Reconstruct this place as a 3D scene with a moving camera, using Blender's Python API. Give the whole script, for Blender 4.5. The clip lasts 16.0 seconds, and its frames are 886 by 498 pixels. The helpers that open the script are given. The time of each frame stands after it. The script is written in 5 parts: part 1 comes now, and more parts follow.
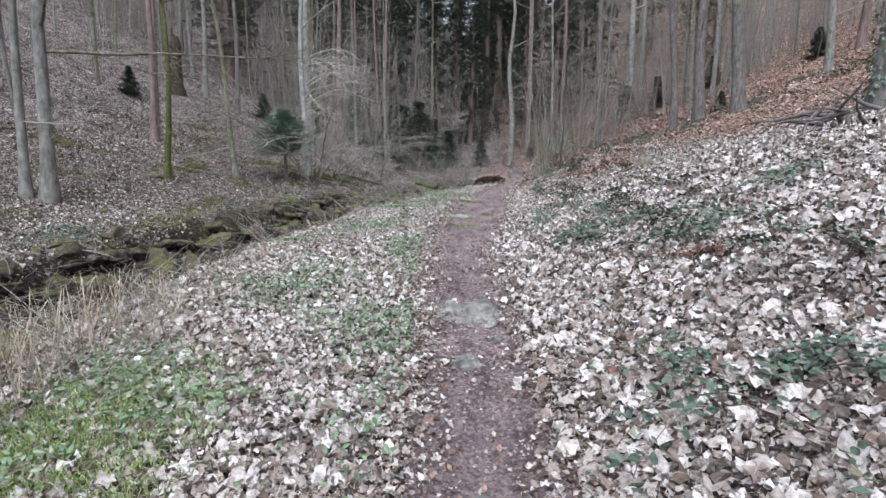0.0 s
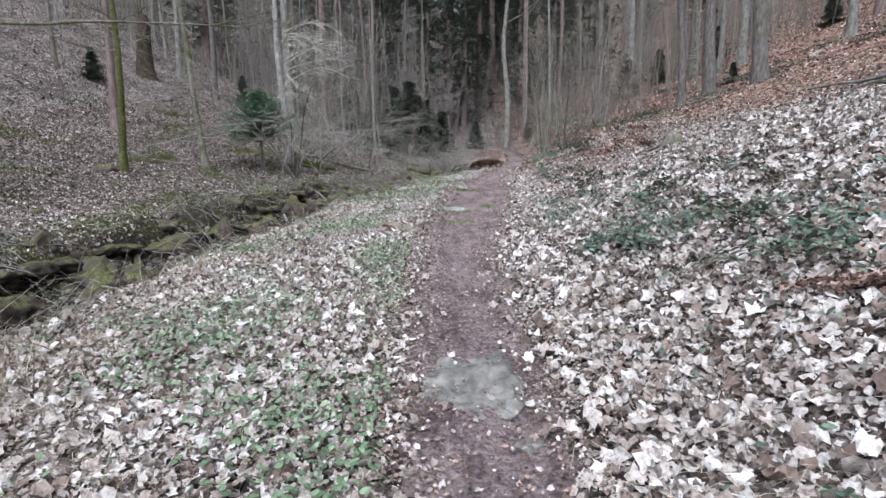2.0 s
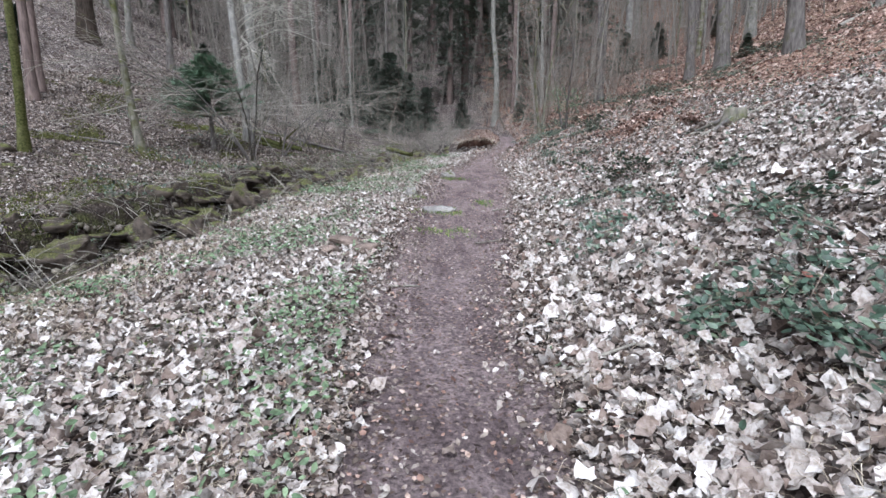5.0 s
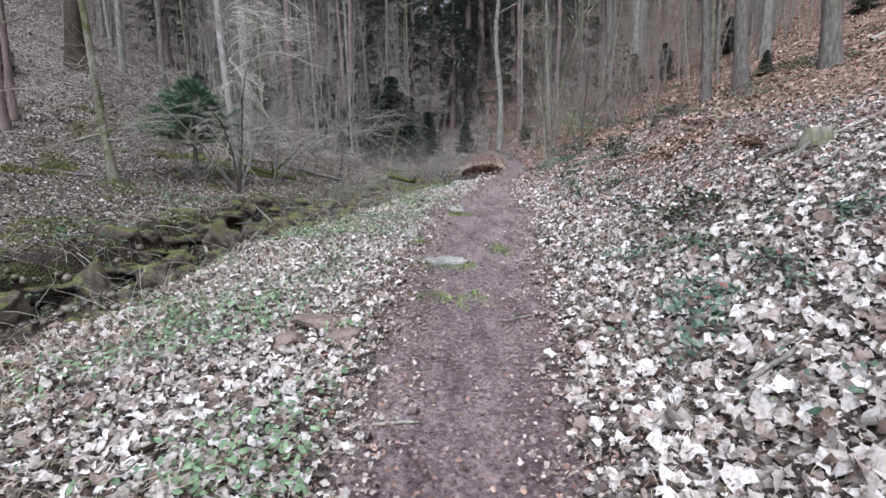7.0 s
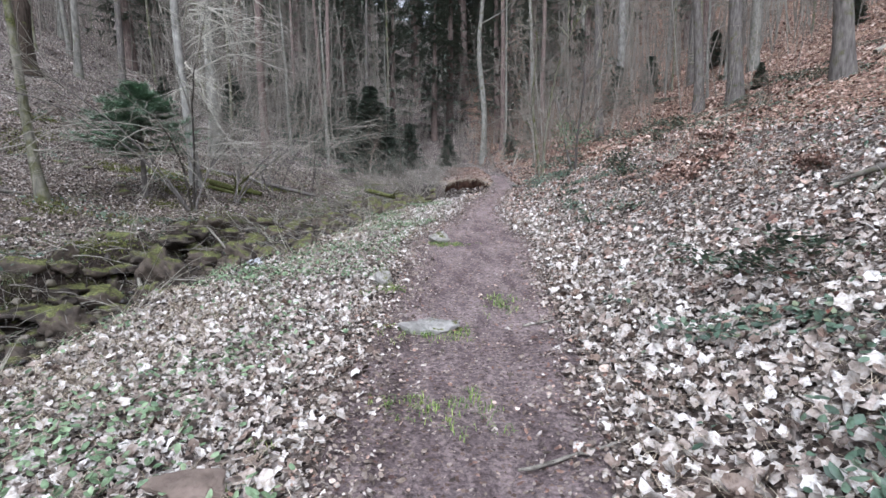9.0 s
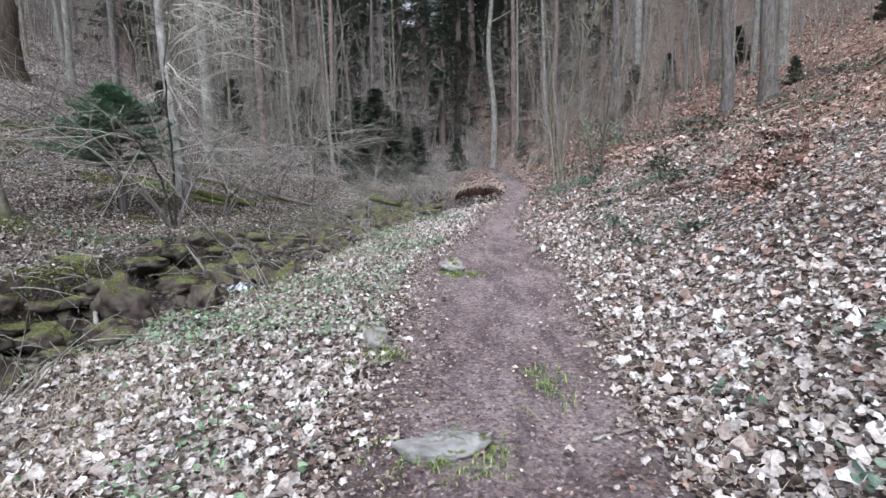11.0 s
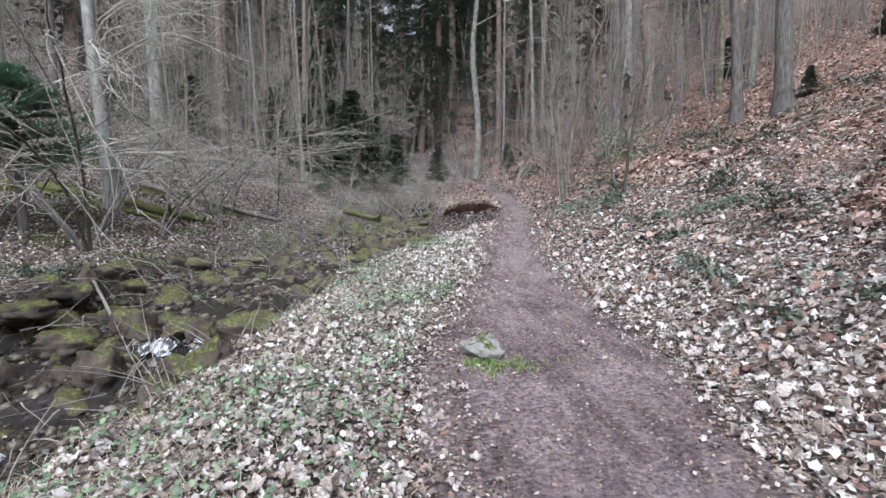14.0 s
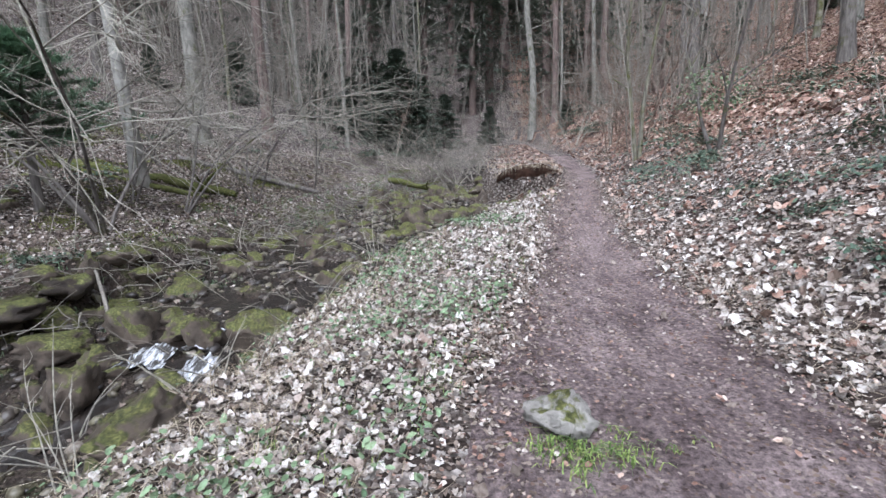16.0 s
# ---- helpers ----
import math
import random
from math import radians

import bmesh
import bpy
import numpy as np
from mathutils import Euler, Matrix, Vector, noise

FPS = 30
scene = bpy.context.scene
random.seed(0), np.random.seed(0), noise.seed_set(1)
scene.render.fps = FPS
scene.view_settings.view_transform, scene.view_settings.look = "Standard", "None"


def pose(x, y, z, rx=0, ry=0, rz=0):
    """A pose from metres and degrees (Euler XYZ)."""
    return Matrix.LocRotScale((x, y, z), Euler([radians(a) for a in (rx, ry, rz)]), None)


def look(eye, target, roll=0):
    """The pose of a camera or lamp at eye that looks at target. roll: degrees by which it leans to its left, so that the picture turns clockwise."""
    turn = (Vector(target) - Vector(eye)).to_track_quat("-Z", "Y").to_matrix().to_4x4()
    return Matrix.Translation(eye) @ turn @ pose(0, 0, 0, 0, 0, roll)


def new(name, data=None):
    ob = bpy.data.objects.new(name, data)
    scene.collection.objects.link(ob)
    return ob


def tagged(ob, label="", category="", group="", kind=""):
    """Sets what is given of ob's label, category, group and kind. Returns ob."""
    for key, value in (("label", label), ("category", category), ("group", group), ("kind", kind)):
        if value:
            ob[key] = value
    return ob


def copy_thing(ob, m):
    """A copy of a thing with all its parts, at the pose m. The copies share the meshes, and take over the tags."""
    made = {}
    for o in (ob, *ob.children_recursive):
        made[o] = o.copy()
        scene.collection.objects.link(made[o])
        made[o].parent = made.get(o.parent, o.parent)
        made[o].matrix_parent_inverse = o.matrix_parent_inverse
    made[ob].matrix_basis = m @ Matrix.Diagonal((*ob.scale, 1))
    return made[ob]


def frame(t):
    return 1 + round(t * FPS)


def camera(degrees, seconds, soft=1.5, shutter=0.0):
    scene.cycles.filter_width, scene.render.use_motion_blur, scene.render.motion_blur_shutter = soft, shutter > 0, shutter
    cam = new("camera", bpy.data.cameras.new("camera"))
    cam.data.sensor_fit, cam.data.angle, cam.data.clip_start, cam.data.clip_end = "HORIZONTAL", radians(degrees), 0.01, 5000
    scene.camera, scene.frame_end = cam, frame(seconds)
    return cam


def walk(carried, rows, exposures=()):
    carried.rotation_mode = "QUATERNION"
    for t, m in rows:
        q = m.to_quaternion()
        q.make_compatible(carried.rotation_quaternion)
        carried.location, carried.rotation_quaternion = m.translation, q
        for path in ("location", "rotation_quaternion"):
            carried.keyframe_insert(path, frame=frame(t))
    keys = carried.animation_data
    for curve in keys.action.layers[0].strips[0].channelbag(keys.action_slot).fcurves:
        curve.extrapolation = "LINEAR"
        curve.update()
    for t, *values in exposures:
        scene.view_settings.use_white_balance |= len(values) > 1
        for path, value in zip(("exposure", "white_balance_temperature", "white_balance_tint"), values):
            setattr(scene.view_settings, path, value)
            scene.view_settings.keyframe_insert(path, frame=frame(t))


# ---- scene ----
cam = camera(83.0, 16.0)
PATH = [
    (0, (0.112, -0.588, 1.669), (0.044, 1.395, 1.417), 0.8),
    (0.5, (0.106, -0.116, 1.67), (0.063, 1.867, 1.412), 0.5),
    (1, (0.121, 0.422, 1.664), (0.104, 2.402, 1.378), -0.7),
    (1.5, (0.134, 0.952, 1.686), (0.103, 2.93, 1.387), 0.4),
    (2, (0.098, 1.463, 1.748), (0.046, 3.437, 1.433), -0.5),
    (2.5, (0.126, 1.987, 1.757), (0.08, 3.961, 1.439), -1.7),
    (3, (0.167, 2.484, 1.778), (0.135, 4.46, 1.471), 0.3),
    (3.2, (0.165, 2.733, 1.779), (0.173, 4.709, 1.469), -0.3),
    (5.3, (0.094, 4.709, 1.846), (0.102, 6.669, 1.449), 0.0),
    (5.5, (0.097, 4.88, 1.883), (0.1, 6.84, 1.486), 0.2),
    (6, (0.106, 5.286, 1.962), (0.072, 7.252, 1.596), 0.5),
    (6.5, (0.062, 5.755, 1.96), (0.046, 7.724, 1.61), -0.0),
    (7, (0.048, 6.234, 1.96), (0.042, 8.211, 1.657), -0.8),
    (7.5, (0.026, 6.705, 1.989), (0.01, 8.685, 1.706), -0.4),
    (8, (0.012, 7.152, 2.048), (0.114, 9.131, 1.776), -1.3),
    (8.5, (0.048, 7.598, 2.095), (0.16, 9.578, 1.836), -1.1),
    (9, (0.058, 8.03, 2.113), (0.126, 10.012, 1.855), -0.5),
    (9.2, (0.04, 8.243, 2.134), (0.096, 10.226, 1.877), -1.3),
    (11.3, (0.063, 9.951, 2.262), (0.082, 11.936, 2.02), -1.0),
    (11.5, (0.038, 10.125, 2.261), (0.023, 12.111, 2.022), -1.1),
    (12, (-0.063, 10.589, 2.325), (-0.196, 12.575, 2.129), -1.1),
    (12.5, (-0.186, 11.061, 2.4), (-0.146, 13.053, 2.233), -0.5),
    (13, (-0.218, 11.558, 2.416), (-0.162, 13.55, 2.249), -2.0),
    (13.5, (-0.247, 11.965, 2.435), (-0.237, 13.957, 2.255), -0.6),
    (14, (-0.313, 12.407, 2.447), (-0.175, 14.391, 2.238), -0.1),
    (14.5, (-0.314, 12.814, 2.422), (-0.151, 14.788, 2.148), -1.5),
    (15, (-0.269, 13.194, 2.458), (-0.152, 15.16, 2.111), -1.4),
    (15.5, (-0.218, 13.624, 2.48), (-0.155, 15.592, 2.131), -1.0),
    (16, (-0.184, 14.034, 2.481), (-0.262, 16.003, 2.135), -1.8),
]
walk(cam, [(t, look(eye, target, roll)) for t, eye, target, roll in PATH], exposures=((0, 0.61, 5600, 12), (3.2, 0.6, 5600, 12), (9, 0.7, 5600, 12), (12, 0.76, 5600, 12), (16, 0.78, 5600, 12)))

world = bpy.data.worlds.new("world")
scene.world = world
world.use_nodes = True
sky = world.node_tree.nodes.new("ShaderNodeTexSky")
sky.sky_type, sky.sun_disc, sky.sun_elevation, sky.sun_rotation = "NISHITA", False, radians(50), radians(200)
sky.air_density, sky.dust_density, sky.ozone_density = 1.0, 6.0, 1.0
soft = world.node_tree.nodes.new("ShaderNodeHueSaturation")
soft.inputs["Saturation"].default_value = 0.07
world.node_tree.links.new(sky.outputs[0], soft.inputs["Color"])
world.node_tree.links.new(soft.outputs[0], world.node_tree.nodes["Background"].inputs[0])
world.node_tree.nodes["Background"].inputs[1].default_value = 0.15
sun = new("sun", bpy.data.lights.new("sun", "SUN"))
sun.data.energy, sun.data.angle, sun.data.color = 1.4, radians(50), (1.0, 0.98, 0.97)
sun.matrix_world = look((0, 0, 20), (-2.5, 7, 0))

# ---------------------------------------------------------------- materials
def material(name, rough=0.85, spec=0.3):
    m = bpy.data.materials.new(name)
    m.use_nodes = True
    nt = m.node_tree
    b = nt.nodes["Principled BSDF"]
    b.inputs["Roughness"].default_value = rough
    b.inputs["Specular IOR Level"].default_value = spec
    return m, nt, b


def add(nt, kind, **values):
    n = nt.nodes.new("ShaderNode" + kind)
    for key, value in values.items():
        if key in n.inputs:
            n.inputs[key].default_value = value
    return n


def noise_at(nt, scale, coords=None, detail=6.0, rough=0.6, stretch=None):
    tc = nt.nodes.new("ShaderNodeTexCoord")
    n = add(nt, "TexNoise", Scale=scale, Detail=detail, Roughness=rough)
    source = tc.outputs["Object"] if coords is None else coords
    if stretch:
        mp = nt.nodes.new("ShaderNodeMapping")
        mp.inputs["Scale"].default_value = stretch
        nt.links.new(source, mp.inputs["Vector"])
        source = mp.outputs["Vector"]
    nt.links.new(source, n.inputs["Vector"])
    return n


def ramp(nt, source, stops):
    r = nt.nodes.new("ShaderNodeValToRGB")
    e = r.color_ramp.elements
    while len(e) < len(stops):
        e.new(0.5)
    for k, (at, col) in zip(e, stops):
        k.position, k.color = at, (*col, 1)
    nt.links.new(source, r.inputs["Fac"])
    return r


def mixed(nt, fac, a, b, how="MIX"):
    m = nt.nodes.new("ShaderNodeMix")
    m.data_type, m.blend_type = "RGBA", how
    for sock, value in ((m.inputs[0], fac), (m.inputs[6], a), (m.inputs[7], b)):
        if isinstance(value, (int, float)):
            sock.default_value = value
        elif isinstance(value, tuple):
            sock.default_value = (*value, 1)
        else:
            nt.links.new(value, sock)
    return m.outputs[2]


def bump(nt, b, source, strength, distance):
    n = add(nt, "Bump", Strength=strength, Distance=distance)
    nt.links.new(source, n.inputs["Height"])
    nt.links.new(n.outputs[0], b.inputs["Normal"])


def mat_island(name, stops, rough=0.75, grain=40.0, spec=0.25, lone=False):
    """Colour picked piece by piece, with veins and blotches on it."""
    m, nt, b = material(name, rough, spec)
    g = nt.nodes.new("ShaderNodeObjectInfo" if lone else "ShaderNodeNewGeometry")
    col = ramp(nt, g.outputs["Random" if lone else "Random Per Island"], stops).outputs[0]
    n = noise_at(nt, grain)
    sh = ramp(nt, n.outputs["Fac"], [(0.34, (0.42, 0.36, 0.31)), (0.5, (0.92, 0.9, 0.88)), (0.66, (1.18, 1.18, 1.18))]).outputs[0]
    col = mixed(nt, 0.8, col, sh, "MULTIPLY")
    blot = ramp(nt, noise_at(nt, grain * 0.28, detail=3).outputs["Fac"], [(0.36, (0.68, 0.62, 0.57)), (0.52, (1.0, 1.0, 1.0))]).outputs[0]
    nt.links.new(mixed(nt, 0.7, col, blot, "MULTIPLY"), b.inputs["Base Color"])
    bump(nt, b, n.outputs["Fac"], 0.5, 0.006)
    return m


def mat_ground():
    """Dark humus under pressed leaves; redder beech leaves up the eastern slope, moss near the brook."""
    m, nt, b = material("forest_floor", 0.95, 0.15)
    tc = nt.nodes.new("ShaderNodeTexCoord")
    v = add(nt, "TexVoronoi", Scale=24.0, Randomness=1.0)
    wob = noise_at(nt, 6.0)
    mp = mixed(nt, 0.06, tc.outputs["Object"], wob.outputs["Color"], "ADD")
    nt.links.new(mp, v.inputs["Vector"])
    sep = nt.nodes.new("ShaderNodeSeparateColor")
    nt.links.new(v.outputs["Color"], sep.inputs[0])
    pale = ramp(nt, sep.outputs[0], [(0.0, (0.03, 0.022, 0.018)), (0.4, (0.07, 0.053, 0.045)), (0.65, (0.14, 0.115, 0.1)), (0.88, (0.3, 0.265, 0.24)), (1.0, (0.55, 0.51, 0.47))]).outputs[0]
    red = ramp(nt, sep.outputs[1], [(0.0, (0.05, 0.032, 0.025)), (0.4, (0.15, 0.09, 0.065)), (0.75, (0.27, 0.165, 0.115)), (1.0, (0.45, 0.36, 0.3))]).outputs[0]
    at = nt.nodes.new("ShaderNodeAttribute")
    at.attribute_name = "beech"
    big = noise_at(nt, 0.9)
    k = nt.nodes.new("ShaderNodeMath")
    k.operation = "MULTIPLY_ADD"
    nt.links.new(big.outputs["Fac"], k.inputs[0])
    k.inputs[1].default_value = 1.2
    nt.links.new(at.outputs["Fac"], k.inputs[2])
    sel = ramp(nt, k.outputs[0], [(0.85, (0, 0, 0)), (1.25, (1, 1, 1))]).outputs[0]
    col = mixed(nt, sel, pale, red)
    wide = ramp(nt, noise_at(nt, 0.55, detail=9, rough=0.7).outputs["Fac"], [(0.36, (0.45, 0.43, 0.42)), (0.5, (1.0, 1.0, 1.0)), (0.66, (1.5, 1.45, 1.4))]).outputs[0]
    col = mixed(nt, 0.8, col, wide, "MULTIPLY")
    mud = nt.nodes.new("ShaderNodeAttribute")
    mud.attribute_name = "wet"
    soil = ramp(nt, noise_at(nt, 9.0).outputs["Fac"], [(0.3, (0.016, 0.012, 0.01)), (0.55, (0.045, 0.034, 0.027)), (0.75, (0.1, 0.08, 0.062))]).outputs[0]
    col = mixed(nt, mud.outputs["Fac"], col, soil)
    moss = nt.nodes.new("ShaderNodeAttribute")
    moss.attribute_name = "moss"
    mn = noise_at(nt, 2.2)
    mm = nt.nodes.new("ShaderNodeMath")
    mm.operation = "MULTIPLY"
    mr = ramp(nt, mn.outputs["Fac"], [(0.5, (0, 0, 0)), (0.62, (0.85, 0.85, 0.85))])
    nt.links.new(mr.outputs[0], mm.inputs[0])
    nt.links.new(moss.outputs["Fac"], mm.inputs[1])
    green = ramp(nt, noise_at(nt, 25.0).outputs["Fac"], [(0.3, (0.025, 0.03, 0.011)), (0.5, (0.07, 0.075, 0.027)), (0.7, (0.15, 0.155, 0.055))]).outputs[0]
    nt.links.new(mixed(nt, mm.outputs[0], col, green), b.inputs["Base Color"])
    bump(nt, b, v.outputs["Distance"], 0.9, 0.05)
    return m


def mat_path():
    m, nt, b = material("trodden_soil", 0.95, 0.15)
    n1, n2, n3 = noise_at(nt, 1.3), noise_at(nt, 28.0, detail=10, rough=0.75), noise_at(nt, 7.0)
    base = ramp(nt, n1.outputs["Fac"], [(0.3, (0.16, 0.125, 0.122)), (0.7, (0.265, 0.218, 0.21))]).outputs[0]
    crumbs = ramp(nt, n2.outputs["Fac"], [(0.36, (0.16, 0.14, 0.14)), (0.5, (0.92, 0.9, 0.9)), (0.64, (1.75, 1.7, 1.68))]).outputs[0]
    damp = ramp(nt, noise_at(nt, 3.2, stretch=(1.6, 0.55, 1)).outputs["Fac"], [(0.36, (0.45, 0.42, 0.43)), (0.5, (0.85, 0.83, 0.84)), (0.66, (1.15, 1.14, 1.13))]).outputs[0]
    base = mixed(nt, 0.85, base, damp, "MULTIPLY")
    col = mixed(nt, 0.85, base, crumbs, "MULTIPLY")
    v = add(nt, "TexVoronoi", Scale=55.0)
    tc = nt.nodes.new("ShaderNodeTexCoord")
    nt.links.new(tc.outputs["Object"], v.inputs["Vector"])
    sep = nt.nodes.new("ShaderNodeSeparateColor")
    nt.links.new(v.outputs["Color"], sep.inputs[0])
    bits = ramp(nt, sep.outputs[0], [(0.86, (0, 0, 0)), (0.9, (1, 1, 1))]).outputs[0]
    tint = ramp(nt, sep.outputs[1], [(0.0, (0.06, 0.04, 0.035)), (0.5, (0.2, 0.14, 0.11)), (1.0, (0.38, 0.32, 0.28))]).outputs[0]
    nt.links.new(mixed(nt, bits, col, tint), b.inputs["Base Color"])
    bump(nt, b, mixed(nt, 0.4, n2.outputs["Fac"], n3.outputs["Fac"]), 1.0, 0.05)
    return m


def mat_bark(name, dark, light, moss=0.3, stretch=(14, 14, 2.5)):
    m, nt, b = material(name, 0.95, 0.1)
    n = noise_at(nt, 1.0, stretch=stretch, detail=8)
    blot = noise_at(nt, 1.6)
    col = ramp(nt, n.outputs["Fac"], [(0.3, dark), (0.7, light)]).outputs[0]
    col = mixed(nt, 0.5, col, ramp(nt, blot.outputs["Fac"], [(0.3, (0.6, 0.6, 0.6)), (0.7, (1.25, 1.25, 1.22))]).outputs[0], "MULTIPLY")
    if moss:
        mn = ramp(nt, noise_at(nt, 2.6).outputs["Fac"], [(0.62 - 0.3 * moss, (0, 0, 0)), (0.82 - 0.3 * moss, (1, 1, 1))]).outputs[0]
        col = mixed(nt, mn, col, ramp(nt, noise_at(nt, 22.0).outputs["Fac"], [(0.35, (0.04, 0.044, 0.016)), (0.65, (0.125, 0.13, 0.045))]).outputs[0])
    nt.links.new(col, b.inputs["Base Color"])
    bump(nt, b, n.outputs["Fac"], 0.7, 0.02)
    return m


def mat_stone(name, dark, light, moss=0.5, rough=0.9):
    m, nt, b = material(name, rough, 0.25)
    n = noise_at(nt, 5.0, detail=9)
    col = ramp(nt, n.outputs["Fac"], [(0.3, dark), (0.68, light)]).outputs[0]
    if moss:
        g = nt.nodes.new("ShaderNodeNewGeometry")
        s = nt.nodes.new("ShaderNodeSeparateXYZ")
        nt.links.new(g.outputs["Normal"], s.inputs[0])
        k = nt.nodes.new("ShaderNodeMath")
        k.operation = "MULTIPLY_ADD"
        nt.links.new(noise_at(nt, 4.0, detail=9).outputs["Fac"], k.inputs[0])
        k.inputs[1].default_value = 2.4
        nt.links.new(s.outputs[2], k.inputs[2])
        k2 = nt.nodes.new("ShaderNodeMath")
        k2.operation = "MULTIPLY"
        nt.links.new(k.outputs[0], k2.inputs[0])
        k2.inputs[1].default_value = 0.42
        low = 1.0 - 0.45 * moss
        mk = ramp(nt, k2.outputs[0], [(low, (0, 0, 0)), (min(low + 0.1, 1.0), (1, 1, 1))]).outputs[0]
        green = ramp(nt, noise_at(nt, 30.0).outputs["Fac"], [(0.3, (0.022, 0.026, 0.01)), (0.5, (0.085, 0.095, 0.034)), (0.72, (0.22, 0.23, 0.085))]).outputs[0]
        shade = ramp(nt, noise_at(nt, 3.0, detail=5).outputs["Fac"], [(0.34, (0.55, 0.45, 0.4)), (0.66, (1.25, 1.2, 1.1))]).outputs[0]
        col = mixed(nt, mk, col, mixed(nt, 0.9, green, shade, "MULTIPLY"))
    nt.links.new(col, b.inputs["Base Color"])
    bump(nt, b, mixed(nt, 0.5, n.outputs["Fac"], noise_at(nt, 26.0, detail=9, rough=0.75).outputs["Fac"]), 1.0, 0.05)
    return m


def mat_water():
    m, nt, b = material("brook_water", 0.08, 0.5)
    n = noise_at(nt, 7.0, stretch=(1.0, 0.6, 1.0))
    nt.links.new(ramp(nt, n.outputs["Fac"], [(0.3, (0.008, 0.006, 0.005)), (0.7, (0.03, 0.023, 0.018))]).outputs[0], b.inputs["Base Color"])
    bump(nt, b, n.outputs["Fac"], 1.0, 0.08)
    return m


def mat_foam():
    m, nt, b = material("white_water", 0.25, 0.5)
    n = noise_at(nt, 9.0, stretch=(2.5, 0.6, 0.6))
    nt.links.new(ramp(nt, n.outputs["Fac"], [(0.45, (0.06, 0.055, 0.05)), (0.62, (0.7, 0.72, 0.76))]).outputs[0], b.inputs["Base Color"])
    bump(nt, b, n.outputs["Fac"], 0.8, 0.03)
    return m


GROUND, SOIL = mat_ground(), mat_path()
PALE_LEAF = mat_island("dry_sycamore_leaf", [(0.0, (0.09, 0.065, 0.052)), (0.09, (0.2, 0.152, 0.125)), (0.25, (0.34, 0.292, 0.26)), (0.6, (0.48, 0.445, 0.41)), (0.85, (0.59, 0.56, 0.53)), (1.0, (0.74, 0.715, 0.69))], 0.65)
LONE_LEAF = mat_island("single_sycamore_leaf", [(0.0, (0.2, 0.14, 0.11)), (0.3, (0.36, 0.305, 0.27)), (0.7, (0.5, 0.465, 0.43)), (1.0, (0.66, 0.635, 0.61))], 0.65, lone=True)
SLOPE_LEAF = mat_island("weathered_leaf", [(0.0, (0.04, 0.03, 0.025)), (0.4, (0.13, 0.1, 0.08)), (0.8, (0.27, 0.225, 0.19)), (1.0, (0.5, 0.46, 0.42))], 0.75)
CRUMBS = mat_island("leaf_crumbs", [(0.0, (0.07, 0.055, 0.045)), (0.4, (0.22, 0.18, 0.155)), (0.8, (0.4, 0.36, 0.32)), (1.0, (0.58, 0.54, 0.5))], 0.8)
BEECH_LEAF = mat_island("russet_beech_leaf", [(0.0, (0.06, 0.035, 0.03)), (0.3, (0.19, 0.11, 0.085)), (0.65, (0.36, 0.235, 0.185)), (1.0, (0.58, 0.49, 0.42))], 0.75)
STRAW = mat_island("dead_grass_straw", [(0.0, (0.2, 0.16, 0.11)), (0.5, (0.4, 0.34, 0.25)), (1.0, (0.58, 0.52, 0.42))], 0.8)
GRASS = mat_island("green_grass", [(0.0, (0.07, 0.12, 0.035)), (0.5, (0.17, 0.25, 0.07)), (1.0, (0.32, 0.38, 0.13))], 0.6)
HERB = mat_island("ground_ivy_leaf", [(0.0, (0.07, 0.115, 0.06)), (0.5, (0.135, 0.2, 0.11)), (1.0, (0.23, 0.31, 0.18))], 0.6, spec=0.3)
IVY = mat_island("bramble_leaf", [(0.0, (0.03, 0.055, 0.035)), (0.5, (0.065, 0.11, 0.072)), (0.85, (0.13, 0.18, 0.12)), (0.95, (0.2, 0.22, 0.13)), (1.0, (0.2, 0.06, 0.045))], 0.5, spec=0.45)
# Both spruce greens are paled and greyed: distance haze put into the colour.
NEEDLE_HAZED = mat_island("haze_toned_spruce_needles", [(0.0, (0.075, 0.098, 0.077)), (0.5, (0.13, 0.16, 0.125)), (1.0, (0.2, 0.23, 0.18))], 0.7)
NEEDLE_DARK = mat_island("dark_spruce_needles", [(0.0, (0.06, 0.085, 0.065)), (0.5, (0.1, 0.135, 0.1)), (1.0, (0.16, 0.2, 0.15))], 0.7)
MOSS = mat_island("cushion_moss", [(0.0, (0.05, 0.06, 0.018)), (0.5, (0.12, 0.135, 0.035)), (1.0, (0.22, 0.23, 0.07))], 0.9)
PINE = mat_island("pine_needles", [(0.0, (0.12, 0.21, 0.14)), (0.5, (0.19, 0.3, 0.2)), (1.0, (0.28, 0.4, 0.27))], 0.6)
BARK_GREY = mat_bark("grey_beech_bark", (0.1, 0.096, 0.083), (0.29, 0.277, 0.245), 0.25, (9, 9, 3))
BARK_PALE = mat_bark("pale_smooth_bark", (0.14, 0.133, 0.12), (0.37, 0.355, 0.325), 0.2, (8, 8, 3))
LOG_MOSS = mat_bark("moss_grown_log", (0.06, 0.06, 0.03), (0.22, 0.215, 0.1), 1.1, (9, 9, 9))
TWIG_PALE = mat_bark("silvery_twig", (0.26, 0.24, 0.2), (0.56, 0.53, 0.46), 0.1, (30, 30, 30))
BARK_BROWN = mat_bark("brown_furrowed_bark", (0.065, 0.058, 0.052), (0.2, 0.18, 0.165), 0.25)
BARK_MOSS = mat_bark("mossy_bark", (0.09, 0.085, 0.07), (0.27, 0.25, 0.2), 0.6)
